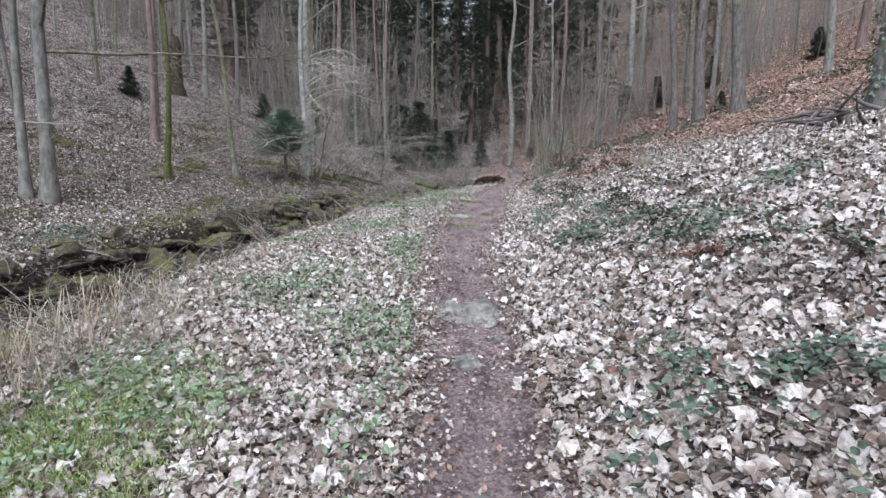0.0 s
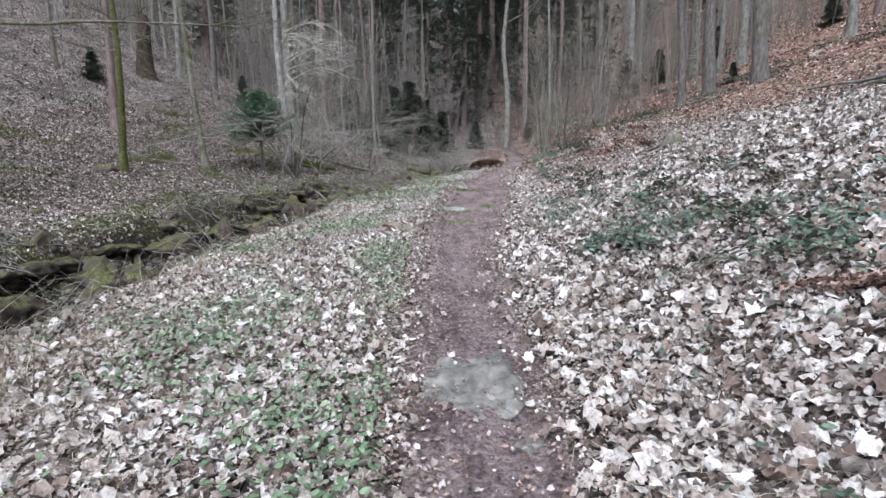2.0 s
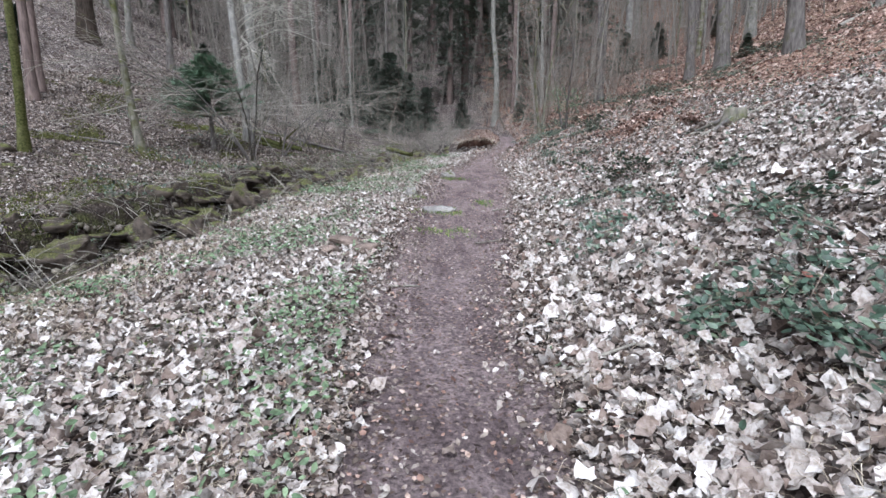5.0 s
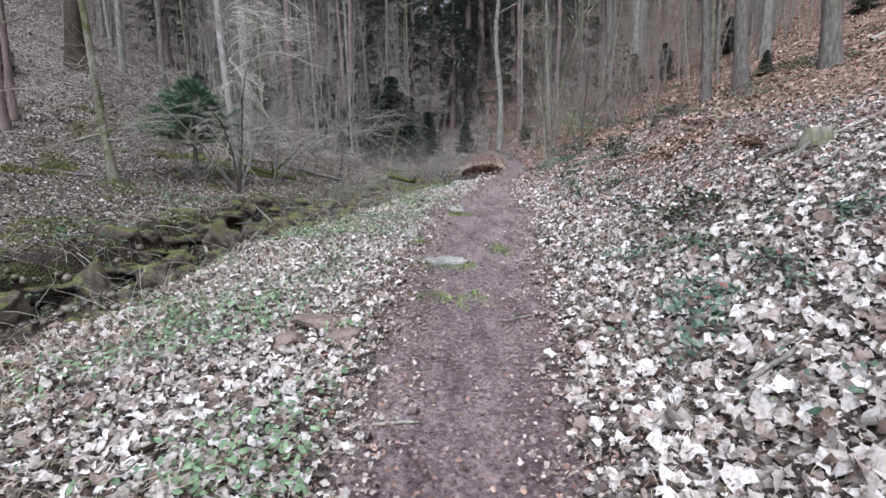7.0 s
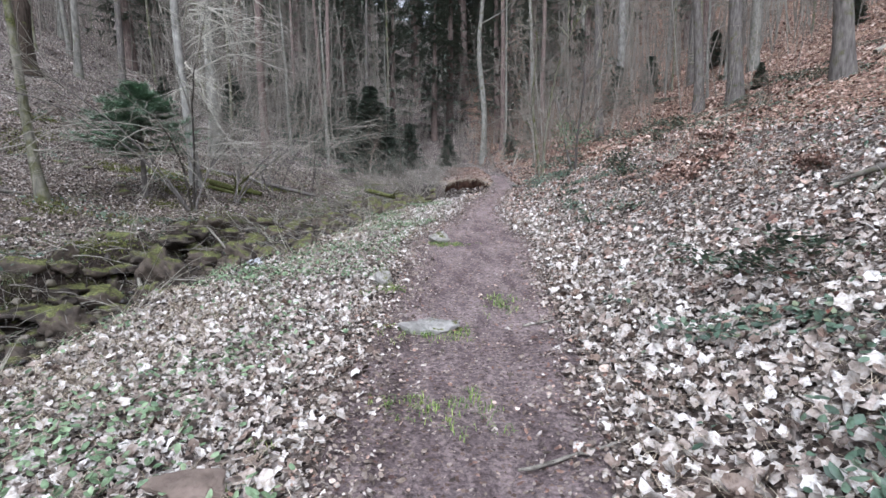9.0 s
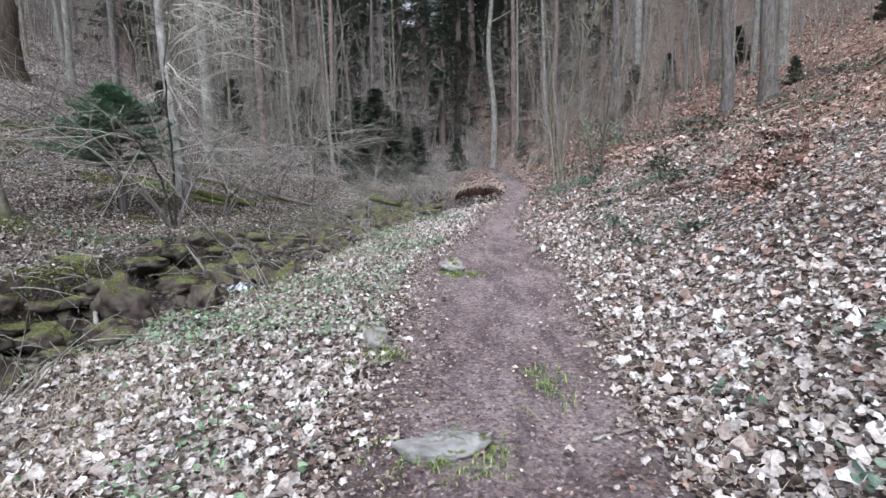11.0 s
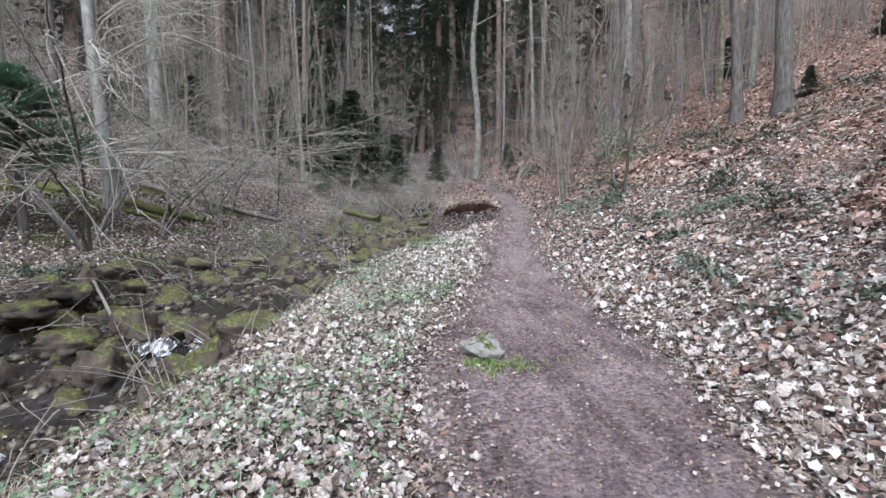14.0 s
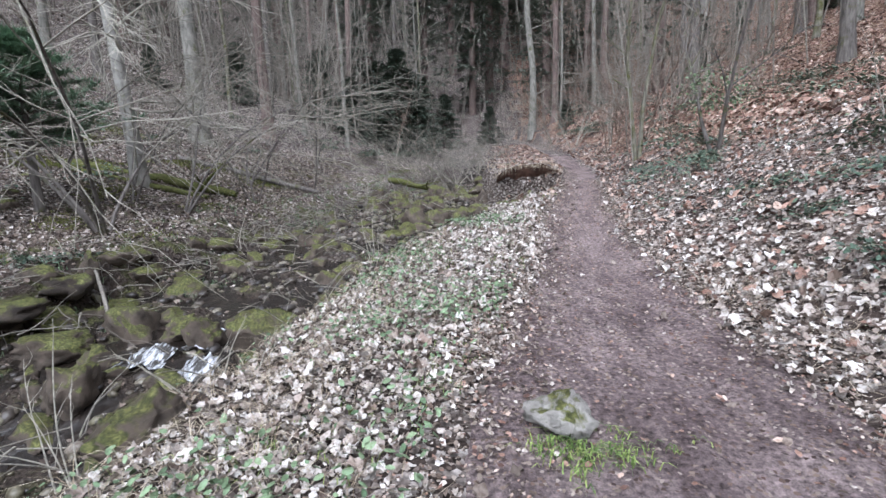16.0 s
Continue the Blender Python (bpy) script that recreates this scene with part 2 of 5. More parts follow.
BARK_RED = mat_bark("reddish_spruce_bark", (0.09, 0.068, 0.06), (0.25, 0.19, 0.17), 0.1)
TWIG = mat_bark("bare_twig", (0.14, 0.127, 0.108), (0.4, 0.373, 0.315), 0.1, (30, 30, 30))
# Twig brown, lightened to paint in some haze for the far wood.
TWIG_DARK = mat_bark("dark_twig", (0.11, 0.098, 0.084), (0.3, 0.272, 0.235), 0.0, (30, 30, 30))
TWIG_RED = mat_bark("reddish_twig", (0.1, 0.076, 0.062), (0.28, 0.22, 0.18), 0.0, (30, 30, 30))
MOSS_STONE = mat_stone("mossy_sandstone", (0.03, 0.023, 0.018), (0.14, 0.11, 0.085), 0.6, 0.7)
PALE_STONE = mat_stone("pale_weathered_stone", (0.17, 0.16, 0.145), (0.43, 0.41, 0.38), 0.35)
GREY_STONE = mat_stone("grey_lichened_stone", (0.085, 0.08, 0.07), (0.34, 0.325, 0.29), 0.0)
RED_STONE = mat_stone("reddish_sandstone", (0.1, 0.075, 0.06), (0.33, 0.255, 0.21), 0.0)
RED_EARTH = mat_stone("raw_red_earth", (0.03, 0.017, 0.013), (0.16, 0.088, 0.064), 0.0, 0.95)
WATER, FOAM = mat_water(), mat_foam()

# ---------------------------------------------------------------- lie of the land
GRADE = 0.07
PATH_LEFT = ((-40, 0.3), (2, -0.2), (3.3, -0.18), (5.5, -0.36), (8, -0.5), (11, -0.55), (14, -0.35), (16.3, -0.28), (18, 0.2), (20.6, 0.85), (22.5, 1.2), (26, 2.2), (30, 3.05), (36, 3.7), (45, 4.1), (60, 4.4), (400, 4.4))
PATH_RIGHT = ((-40, 1.0), (2, 0.7), (3.3, 0.78), (7.8, 0.72), (9.3, 0.88), (11, 1.17), (14, 1.5), (16, 1.85), (18, 1.8), (20.6, 2.02), (22.5, 2.3), (26, 3.1), (30, 3.9), (36, 4.5), (45, 4.9), (60, 5.2), (400, 5.2))
LIP = ((-40, -3.4), (2, -3.5), (6.5, -3.65), (9, -3.45), (11, -3.0), (14, -2.75), (16, -1.95), (18, -1.55), (20, -1.1), (21.5, -0.5), (24, 0.8), (26, 2.05), (27.5, 2.5), (28.9, 2.75), (29.3, 2.7), (29.5, 1.2), (31, 0.75), (34, 0.9), (40, 2.0), (60, 2.2), (400, 2.2))
TOE = ((-40, -8.5), (5, -8.2), (12, -7.7), (14, -7.0), (16.4, -6.3), (19, -5.7), (21, -5.3), (23, -4.6), (25, -4.2), (28, -3.2), (31, -2.2), (36, -1.0), (45, 0.4), (60, 0.8), (400, 0.8))
BED = ((-40, -1.35), (14, -1.3), (17, -1.25), (17.8, -1.2), (18.6, -1.0), (22, -0.9), (25, -0.85), (30, -0.85), (34, -1.1), (40, -1.3), (46, -0.8), (52, -0.15), (400, -0.15))
RISE_RIGHT = ((0, 0), (0.45, 0.05), (1, 0.27), (1.5, 0.5), (2.25, 0.8), (3.45, 1.3), (4.8, 1.85), (6.5, 2.15), (8.2, 2.65), (9.4, 3.2), (12, 4.15), (20, 7.6), (45, 19.0), (90, 34.0), (400, 60.0))
RISE_LEFT = ((0.3, -0.5), (0.55, -0.4), (1.2, -0.32), (2, -0.25), (3.5, 0.05), (5, 0.55), (7, 0.9), (10, 1.9), (12, 2.75), (16, 4.3), (30, 11.5), (60, 26.0), (400, 60.0))


def table(t, v):
    a = np.array(t, float)
    return np.interp(v, a[:, 0], a[:, 1])


def height(x, y):
    """The ground's height, for arrays or single places."""
    x, y = np.asarray(x, float), np.asarray(y, float)
    left, right, lip, toe, bed = (table(t, y) for t in (PATH_LEFT, PATH_RIGHT, LIP, TOE, BED))
    drop = np.interp(y, (26, 32, 60), (0.0, -0.3, 0.0))
    z = table(RISE_RIGHT, x - right)
    mid = (left + right) / 2
    z -= 0.03 * np.clip(1 - np.abs(x - mid) / np.maximum(right - mid, 0.2), 0, 1)
    f = np.clip((left - x) / np.maximum(left - lip, 0.1), 0, 1)
    z -= 0.09 * f * f
    k = np.clip((lip - x) / np.interp(y, (14, 18, 27, 29, 29.5), (0.85, 0.9, 0.6, 0.35, 0.6)), 0, 1)
    z = np.where(x < lip, -0.09 + (bed + 0.09) * k * k * (3 - 2 * k), z)
    u = toe - x
    bank = table(RISE_LEFT, u) + drop
    shelf = np.interp(y, (21, 26), (0.34, 1.7))
    k = np.clip(u / shelf, 0, 1)
    z = np.where(u > 0, np.where(u < shelf, bed + (bank - bed) * k * k * (3 - 2 * k), bank), z)
    z += 0.28 * np.exp(-((x - 1.9) / 0.85) ** 2 - ((y - 30.2) / 0.7) ** 2) * (y > 29.3)
    z += 0.44 * np.clip(y - 62, 0, 70) + 0.05 * np.clip(y - 36, 0, 22) * (x > right)
    return z + GRADE * y


def bumps(x, y):
    """Hummocks, none on the trodden path."""
    left, right = float(table(PATH_LEFT, y)), float(table(PATH_RIGHT, y))
    off = min(1.0, max(0.0, max(left - x, x - right) / 0.6))
    p = Vector((x, y, 0))
    n = 0.05 * noise.noise(p * 0.9) + 0.028 * noise.noise(p * 2.7) + 0.012 * noise.noise(p * 8)
    far = min(1.0, abs(x) / 14.0)
    n += far * 0.25 * noise.noise(p * 0.25)
    bedside = float(table(TOE, y)) - 2 < x < float(table(LIP, y)) + 0.3
    if bedside:
        n += 0.14 * noise.noise(p * 1.7) + 0.07 * noise.noise(p * 4.5)
    if x > right + 0.4:
        n += 0.05 * noise.noise(p * 1.4 + Vector((9, 3, 1))) + 0.03 * noise.noise(p * 3.6 + Vector((4, 8, 2)))
    return n * (0.12 + 0.88 * off)


def at(x, y):
    return float(height(x, y)) + bumps(x, y)

# ---------------------------------------------------------------- helpers for meshes
def part(name, mesh, parent=None, mat=None, label="", kind=""):
    ob = new(name, mesh)
    if kind:
        ob["kind"] = kind
    if mat is not None and not mesh.materials:
        mesh.materials.append(mat)
    ob.parent = parent
    if label:
        ob["label"] = label
    return ob


def empty(name, m, label, category, group=""):
    ob = new(name)
    ob.matrix_world = m
    ob.empty_display_size = 0.2
    return tagged(ob, label, category, group)


def mesh_arrays(name, verts, faces, mat, smooth=False):
    """A mesh from an array of corners and an array of equal-sided faces."""
    verts, faces = np.asarray(verts, np.float32), np.asarray(faces, np.int32)
    me = bpy.data.meshes.new(name)
    n, k = faces.shape
    me.vertices.add(len(verts))
    me.vertices.foreach_set("co", verts.ravel())
    me.loops.add(n * k)
    me.loops.foreach_set("vertex_index", faces.ravel())
    me.polygons.add(n)
    me.polygons.foreach_set("loop_start", np.arange(0, n * k, k, dtype=np.int32))
    me.polygons.foreach_set("loop_total", np.full(n, k, np.int32))
    me.polygons.foreach_set("use_smooth", np.full(n, smooth, bool))
    me.update(calc_edges=True)
    me.materials.append(mat)
    return me


class Tubes:
    """Gathers tapered tubes into one mesh."""

    def __init__(self):
        self.v, self.f, self.n = [], [], 0

    def tube(self, pts, radii, sides=6):
        pts = np.asarray(pts, float)
        d = np.gradient(pts, axis=0)
        d /= np.maximum(np.linalg.norm(d, axis=1, keepdims=True), 1e-6)
        ref = np.array([0.0, 1.0, 0.0]) if abs(d[0][1]) < 0.8 else np.array([1.0, 0.0, 0.0])
        a = np.cross(d, ref)
        a /= np.maximum(np.linalg.norm(a, axis=1, keepdims=True), 1e-6)
        b = np.cross(d, a)
        th = np.arange(sides) * 2 * math.pi / sides
        ring = pts[:, None] + np.asarray(radii)[:, None, None] * (np.cos(th)[None, :, None] * a[:, None] + np.sin(th)[None, :, None] * b[:, None])
        m = len(pts)
        self.v.append(ring.reshape(-1, 3))
        i = np.arange(sides)
        j = (i + 1) % sides
        base = self.n + np.arange(m - 1)[:, None] * sides
        q = np.stack([base + i, base + j, base + sides + j, base + sides + i], -1).reshape(-1, 4)
        self.f.append(q)
        self.n += m * sides

    def mesh(self, name, mat):
        return mesh_arrays(name, np.concatenate(self.v), np.concatenate(self.f), mat, True)


def limb(rng, start, way, length, r0, r1, steps=6, bend=0.25, lift=0.0):
    """Points and radii of a wandering limb."""
    p, d = np.array(start, float), np.array(way, float)
    d /= np.linalg.norm(d)
    pts = [p.copy()]
    for _ in range(steps):
        d = d + np.array([rng.gauss(0, bend), rng.gauss(0, bend), rng.gauss(lift, bend * 0.7)]) * 0.6
        d /= np.linalg.norm(d)
        p = p + d * length / steps
        pts.append(p.copy())
    return pts, np.linspace(r0, r1, steps + 1)


def spray(rng, tubes, pts, r, depth, spread, count, length, sides=4, lift=0.0):
    """Side twigs along a limb, branching again."""
    for _ in range(count):
        k = rng.uniform(0.25, 1.0) * (len(pts) - 1)
        i = min(int(k), len(pts) - 2)
        p = pts[i] + (pts[i + 1] - pts[i]) * (k - i)
        d = pts[i + 1] - pts[i]
        d = d / np.linalg.norm(d) + np.array([rng.gauss(0, spread), rng.gauss(0, spread), rng.gauss(lift, spread * 0.7)])
        ln = length * rng.uniform(0.5, 1.2)
        q, rad = limb(rng, p, d, ln, r, r * 0.35, 4, 0.3, lift * 0.3)
        tubes.tube(q, rad, sides)
        if depth > 1:
            spray(rng, tubes, q, r * 0.5, depth - 1, spread, max(2, count // 2), length * 0.5, 3, lift)


def tree(name, seed, tall, r, bark, twig, label, lean=(0, 0), crown=0.45, limbs=10, low=0, moss_base=False, wander=0.05, fork=0.0):
    """A bare broadleaved tree: trunk with root flare, a few limbs, a net of twigs."""
    rng = random.Random(seed)
    root = empty(name, Matrix(), label, "tree")
    n = 14
    pts, rad = [], []
    ph, ph2 = rng.uniform(0, 6.3), rng.uniform(0, 6.3)
    for i in range(n + 1):
        f = i / n
        f = f ** 1.35
        z = f * tall - 0.25
        w = wander * math.sqrt(max(z, 0))
        pts.append((lean[0] * z + w * math.sin(ph + z * 0.55) - w * math.sin(ph), lean[1] * z + w * math.sin(ph2 + z * 0.5) - w * math.sin(ph2), z))
        flare = 1 + 0.5 * math.exp(-max(z, 0) / (2.2 * r + 0.02))
        rad.append(r * flare * (1 - 0.8 * f))
    t = Tubes()
    t.tube(pts, rad, 12 if r > 0.12 else 8)
    part("trunk", t.mesh("trunk", bark), root)
    p = np.array(pts)
    for i in range(limbs):
        z = tall * rng.uniform(crown, 0.95) if i >= low else rng.uniform(1.2, tall * crown)
        k = np.interp(z, p[:, 2], np.arange(n + 1))
        j = min(int(k), n - 1)
        s = p[j] + (p[j + 1] - p[j]) * (k - j)
        a = rng.uniform(0, 6.283)
        size = (0.32 * tall * (1 - 0.6 * z / tall)) if i >= low else rng.uniform(1.2, 2.6)
        rr = float(np.interp(z, p[:, 2], rad)) * (0.45 if i >= low else 0.22)
        q, qr = limb(rng, s, (math.cos(a), math.sin(a), rng.uniform(0.2, 0.9) if i >= low else rng.uniform(-0.25, 0.3)), size, rr, 0.006, 7, 0.18, 0.05)
        t = Tubes()
        t.tube(q, qr, 6)
        spray(rng, t, q, rr * 0.3 + 0.004, 2, 0.6, 6, size * 0.4, 3, 0.1)
        part("branch", t.mesh("branch", twig if i < low else bark), root)
    return root


def put(root, x, y, turn=0.0, sink=0.0):
    root.matrix_world = pose(x, y, at(x, y) - sink, 0, 0, turn)
    return root


def sapling(name, seed, tall, r, twig, label, stems=1, spread=0.12, count=9, twigs=0.5, bow=0.0, stem=None):
    """Thin stems with side twigs."""
    rng = random.Random(seed)
    root = empty(name, Matrix(), label, "sapling" if stems == 1 else "shrub")
    for _ in range(stems):
        a = rng.uniform(0, 6.283)
        q, qr = limb(rng, (0.06 * math.cos(a) * (stems > 1), 0.06 * math.sin(a) * (stems > 1), -0.1), (spread * math.cos(a), spread * math.sin(a), 1), tall * rng.uniform(0.7, 1.1), r, r * 0.25, 9, 0.1, -bow)
        t = Tubes()
        t.tube(q, qr, 6)
        part("stem", t.mesh("stem", stem or twig), root)
        t = Tubes()
        spray(rng, t, q, r * 0.4, 2, 0.75, count, tall * twigs * 0.5, 3, 0.05 - bow)
        part("twig", t.mesh("twig", twig), root, kind="stuff")
    return root


def blades(rng, base, n, length, width, droop, rise=0.35):
    """Strips hanging off a twig: needle-bearing shoots."""
    out = []
    for _ in range(n):
        a = rng.uniform(0, 6.283)
        d = np.array([math.cos(a), math.sin(a), rng.uniform(-droop, rise)])
        s = np.array([-math.sin(a), math.cos(a), rng.uniform(-0.3, 0.3)]) * width
        tip = base + d * length * rng.uniform(0.6, 1.3)
        out.append((base - s * 0.5, base + s, tip))
    return out


def conifer(name, seed, tall, spread, needles, bark, label, whorls=22, per=7, first=0.05, shoots=9, droop=0.35, size=0.35, fine=0.14, tufts=3, rise=0.35):
    """A spruce or pine: trunk, whorls of boughs, needle-bearing shoots."""
    rng = random.Random(seed)
    root = empty(name, Matrix(), label, "conifer")
    t = Tubes()
    r = tall * 0.016 + 0.02
    t.tube([(0, 0, -0.2), (0, 0, tall * 0.3), (0.03, 0.02, tall * 0.7), (0, 0, tall)], [r * 1.3, r, r * 0.5, 0.01], 8)
    part("trunk", t.mesh("trunk", bark), root)
    t, tris = Tubes(), []
    for w in range(whorls):
        f = first + (1 - first) * (w + rng.uniform(-0.3, 0.3)) / whorls
        f = min(max(f, first), 0.985)
        for _ in range(per):
            a = rng.uniform(0, 6.283)
            ln = spread * (1 - f) ** 0.8 * rng.uniform(0.55, 1.15) + 0.12
            q, qr = limb(rng, (0, 0, f * tall), (math.cos(a), math.sin(a), 0.25 - droop), ln, 0.012 + 0.006 * ln, 0.004, 4, 0.1, 0.02)
            t.tube(q, qr, 3)
            for k in range(shoots):
                u = rng.uniform(0.2, 1.0) * 4
                i = min(int(u), 3)
                base = q[i] + (q[i + 1] - q[i]) * (u - i)
                tris += blades(rng, base, tufts, size * rng.uniform(0.5, 1.1), size * fine, droop + 0.3, rise)
    part("bough", t.mesh("bough", bark), root, kind="stuff")
    v = np.array(tris).reshape(-1, 3)
    part("needle", mesh_arrays("needle", v, np.arange(len(v)).reshape(-1, 3), needles), root, kind="stuff")
    return root


def rock(name, size, mat, label, seed, flat=0.0, category="rock", cuts=3, rough=0.28):
    """A weathered stone with broken faces."""
    rng = random.Random(seed)
    b = bmesh.new()
    bmesh.ops.create_icosphere(b, subdivisions=cuts, radius=1.0)
    off = Vector((rng.uniform(0, 50), rng.uniform(0, 50), 3.0))
    planes = [(Vector((rng.gauss(0, 1), rng.gauss(0, 1), rng.gauss(0.3, 1))).normalized(), rng.uniform(0.52, 0.85)) for _ in range(9 + cuts)]
    if flat:
        planes.append((Vector((rng.gauss(0, 0.08), rng.gauss(0, 0.08), 1)).normalized(), 1 - flat))
    for v in b.verts:
        p = v.co.copy()
        for nrm, d in planes:
            k = p.dot(nrm) - d
            if k > 0:
                p -= nrm * k * 0.97
        p *= 1 + rough * 0.45 * noise.noise(p * 1.7 + off) + rough * 0.4 * noise.noise(p * 4.5 + off) + rough * 0.28 * noise.noise(p * 10 + off)
        v.co = Vector((p.x * size[0], p.y * size[1], p.z * size[2]))
    for f in b.faces:
        f.smooth = True
    me = bpy.data.meshes.new(name)
    b.to_mesh(me)
    b.free()
    me.materials.append(mat)
    return tagged(new(name, me), label, category)


def set_rock(ob, x, y, turn, sink, tilt=(0, 0), z=None):
    ob.matrix_world = pose(x, y, (at(x, y) if z is None else z) - sink, tilt[0], tilt[1], turn)
    return ob


# outlines of leaves, as corners round a centre
def lobed(seed):
    rng = random.Random(seed)
    tips = [(-90, 0.3), (-62, 0.34), (-35, 0.6), (-12, 0.6), (25, 0.85), (52, 0.68), (90, 0.95), (128, 0.68), (155, 0.85), (192, 0.6), (215, 0.6), (242, 0.34)]
    pts = [(0.0, 0.0, 0.0)]
    for a, d in tips:
        a = math.radians(a + rng.uniform(-6, 6))
        d *= rng.uniform(0.7, 1.15)
        pts.append((d * math.cos(a) * 0.62, d * math.sin(a) * 0.62, 0.0))
    p = np.array(pts)
    k1, k2, k3 = rng.uniform(0.4, 2.2), rng.uniform(-0.8, 1.6), rng.uniform(-1.0, 1.0)
    p[:, 2] = k1 * p[:, 0] ** 2 + k2 * p[:, 1] ** 2 + k3 * p[:, 0] * p[:, 1] + np.array([0] + [rng.uniform(-0.2, 0.26) for _ in tips])
    n = len(tips)
    return p, np.array([(0, 1 + i, 1 + (i + 1) % n) for i in range(n)])


def oval(seed):
    rng = random.Random(seed)
    ring = [(-0.5, 0), (-0.28, 0.22), (0.1, 0.3), (0.36, 0.17), (0.55, 0), (0.36, -0.17), (0.1, -0.3), (-0.28, -0.22)]
    p = np.array([(0.0, 0.0, 0.0)] + [(a * rng.uniform(0.9, 1.1), b * rng.uniform(0.85, 1.15), 0) for a, b in ring])
    p[:, 2] = rng.uniform(0.4, 1.1) * p[:, 1] ** 2 + rng.uniform(-0.5, 0.2) * p[:, 0] ** 2
    return p, np.array([(0, 1 + i, 1 + (i + 1) % 8) for i in range(8)])


def shred(seed):
    rng = random.Random(seed)
    p = np.array([(0.5 * math.cos(a) * rng.uniform(0.6, 1.2), 0.35 * math.sin(a) * rng.uniform(0.6, 1.2), rng.uniform(-0.12, 0.15)) for a in (0.2, 1.5, 2.9, 4.1, 5.2)])
    return p, np.array([(0, 1, 2), (0, 2, 3), (0, 3, 4)])


def scatter(name, shapes, places, normals, sizes, mat, rs, tilt=0.45, lift=0.02):
    """Many leaves laid on the ground, in one mesh."""
    vs, fs, n0 = [], [], 0
    kind = rs.integers(0, len(shapes), len(places))
    for k, (p, f) in enumerate(shapes):
        m = kind == k
        c = int(m.sum())
        if not c:
            continue
        nrm = normals[m] + rs.normal(0, tilt, (c, 3)) * np.array([1, 1, 0.3])
        nrm /= np.linalg.norm(nrm, axis=1, keepdims=True)
        a = rs.normal(0, 1, (c, 3))
        a -= nrm * (a * nrm).sum(1, keepdims=True)
        a /= np.linalg.norm(a, axis=1, keepdims=True)
        b = np.cross(nrm, a)
        s = sizes[m][:, None, None]
        flip = rs.choice([-1.0, 1.0], c)[:, None, None]
        v = places[m][:, None] + s * (p[None, :, 0:1] * a[:, None] + p[None, :, 1:2] * b[:, None] + flip * p[None, :, 2:3] * nrm[:, None])
        v += nrm[:, None] * lift * rs.uniform(0.2, 1.6, (c, 1, 1))
        vs.append(v.reshape(-1, 3))
        fs.append((f[None] + n0 + np.arange(c)[:, None, None] * len(p)).reshape(-1, 3))
        n0 += c * len(p)
    return mesh_arrays(name, np.concatenate(vs), np.concatenate(fs), mat, True)


def normal_at(x, y):
    e = 0.15
    n = np.stack([-(height(x + e, y) - height(x - e, y)) / (2 * e), -(height(x, y + e) - height(x, y - e)) / (2 * e), np.ones_like(x)], -1)
    return n / np.linalg.norm(n, axis=1, keepdims=True)


def ground_points(x, y):
    """Places on the ground, between the corners of its mesh."""
    i, j = np.clip(np.searchsorted(gx, x) - 1, 0, len(gx) - 2), np.clip(np.searchsorted(gy, y) - 1, 0, len(gy) - 2)
    u, v = (x - gx[i]) / (gx[i + 1] - gx[i]), (y - gy[j]) / (gy[j + 1] - gy[j])
    z = (SURFACE[j, i] * (1 - u) + SURFACE[j, i + 1] * u) * (1 - v) + (SURFACE[j + 1, i] * (1 - u) + SURFACE[j + 1, i + 1] * u) * v
    return np.stack([x, y, z], -1)


def off_path(x, y):
    """How far a place lies beside the path, in metres; negative on it."""
    return np.maximum(table(PATH_LEFT, y) - x, x - table(PATH_RIGHT, y))


def tuft_mesh(name, places, rs, mat, per, length, width, spread, knee=0.55):
    """Bent grass blades, each of two pieces."""
    n = len(places) * per
    base = np.repeat(places, per, 0) + np.c_[rs.normal(0, 0.03, (n, 2)), np.zeros(n)]
    a = rs.uniform(0, 6.283, n)
    out = np.stack([np.cos(a), np.sin(a), np.zeros(n)], -1) * rs.uniform(0.2, 1.0, (n, 1)) * spread
    ln = length * rs.uniform(0.4, 1.25, (n, 1))
    side = np.stack([-np.sin(a), np.cos(a), np.zeros(n)], -1) * width
    up = np.array([0, 0, 1.0])
    mid = base + ln * (knee * up + 0.3 * out)
    tip = base + ln * ((0.95 - 0.45 * spread) * up + 1.0 * out)
    v = np.stack([base - side, base + side, mid - side * 0.8, mid + side * 0.8, tip], 1).reshape(-1, 3)
    k = np.arange(n)[:, None] * 5
    f = np.concatenate([k + np.array([[0, 1, 3]]), k + np.array([[0, 3, 2]]), k + np.array([[2, 3, 4]])])
    return mesh_arrays(name, v, f, mat)


# ---------------------------------------------------------------- ground, path, brook
def spaced(stops):
    """Coordinates whose spacing changes from stretch to stretch."""
    out = []
    for a, b, step in stops:
        out += list(np.linspace(a, b, max(1, int(round((b - a) / step))), endpoint=False))
    return np.array(out + [stops[-1][1]])


gx = spaced([(-400, -120, 40), (-120, -40, 6), (-40, -14, 1.0), (-14, -9, 0.3), (-9, 5, 0.11), (5, 10, 0.22), (10, 24, 0.6), (24, 60, 2.5), (60, 120, 8), (120, 400, 40)])
gy = spaced([(-60, -4, 4), (-4, 0, 0.4), (0, 31, 0.12), (31, 45, 0.4), (45, 70, 1.0), (70, 130, 4), (130, 500, 40)])
X, Y = np.meshgrid(gx, gy)
Z = height(X, Y)
for j in range(len(gy)):
    if -4 <= gy[j] <= 70:
        for i in range(len(gx)):
            if abs(gx[i]) < 45:
                Z[j, i] += bumps(gx[i], gy[j])
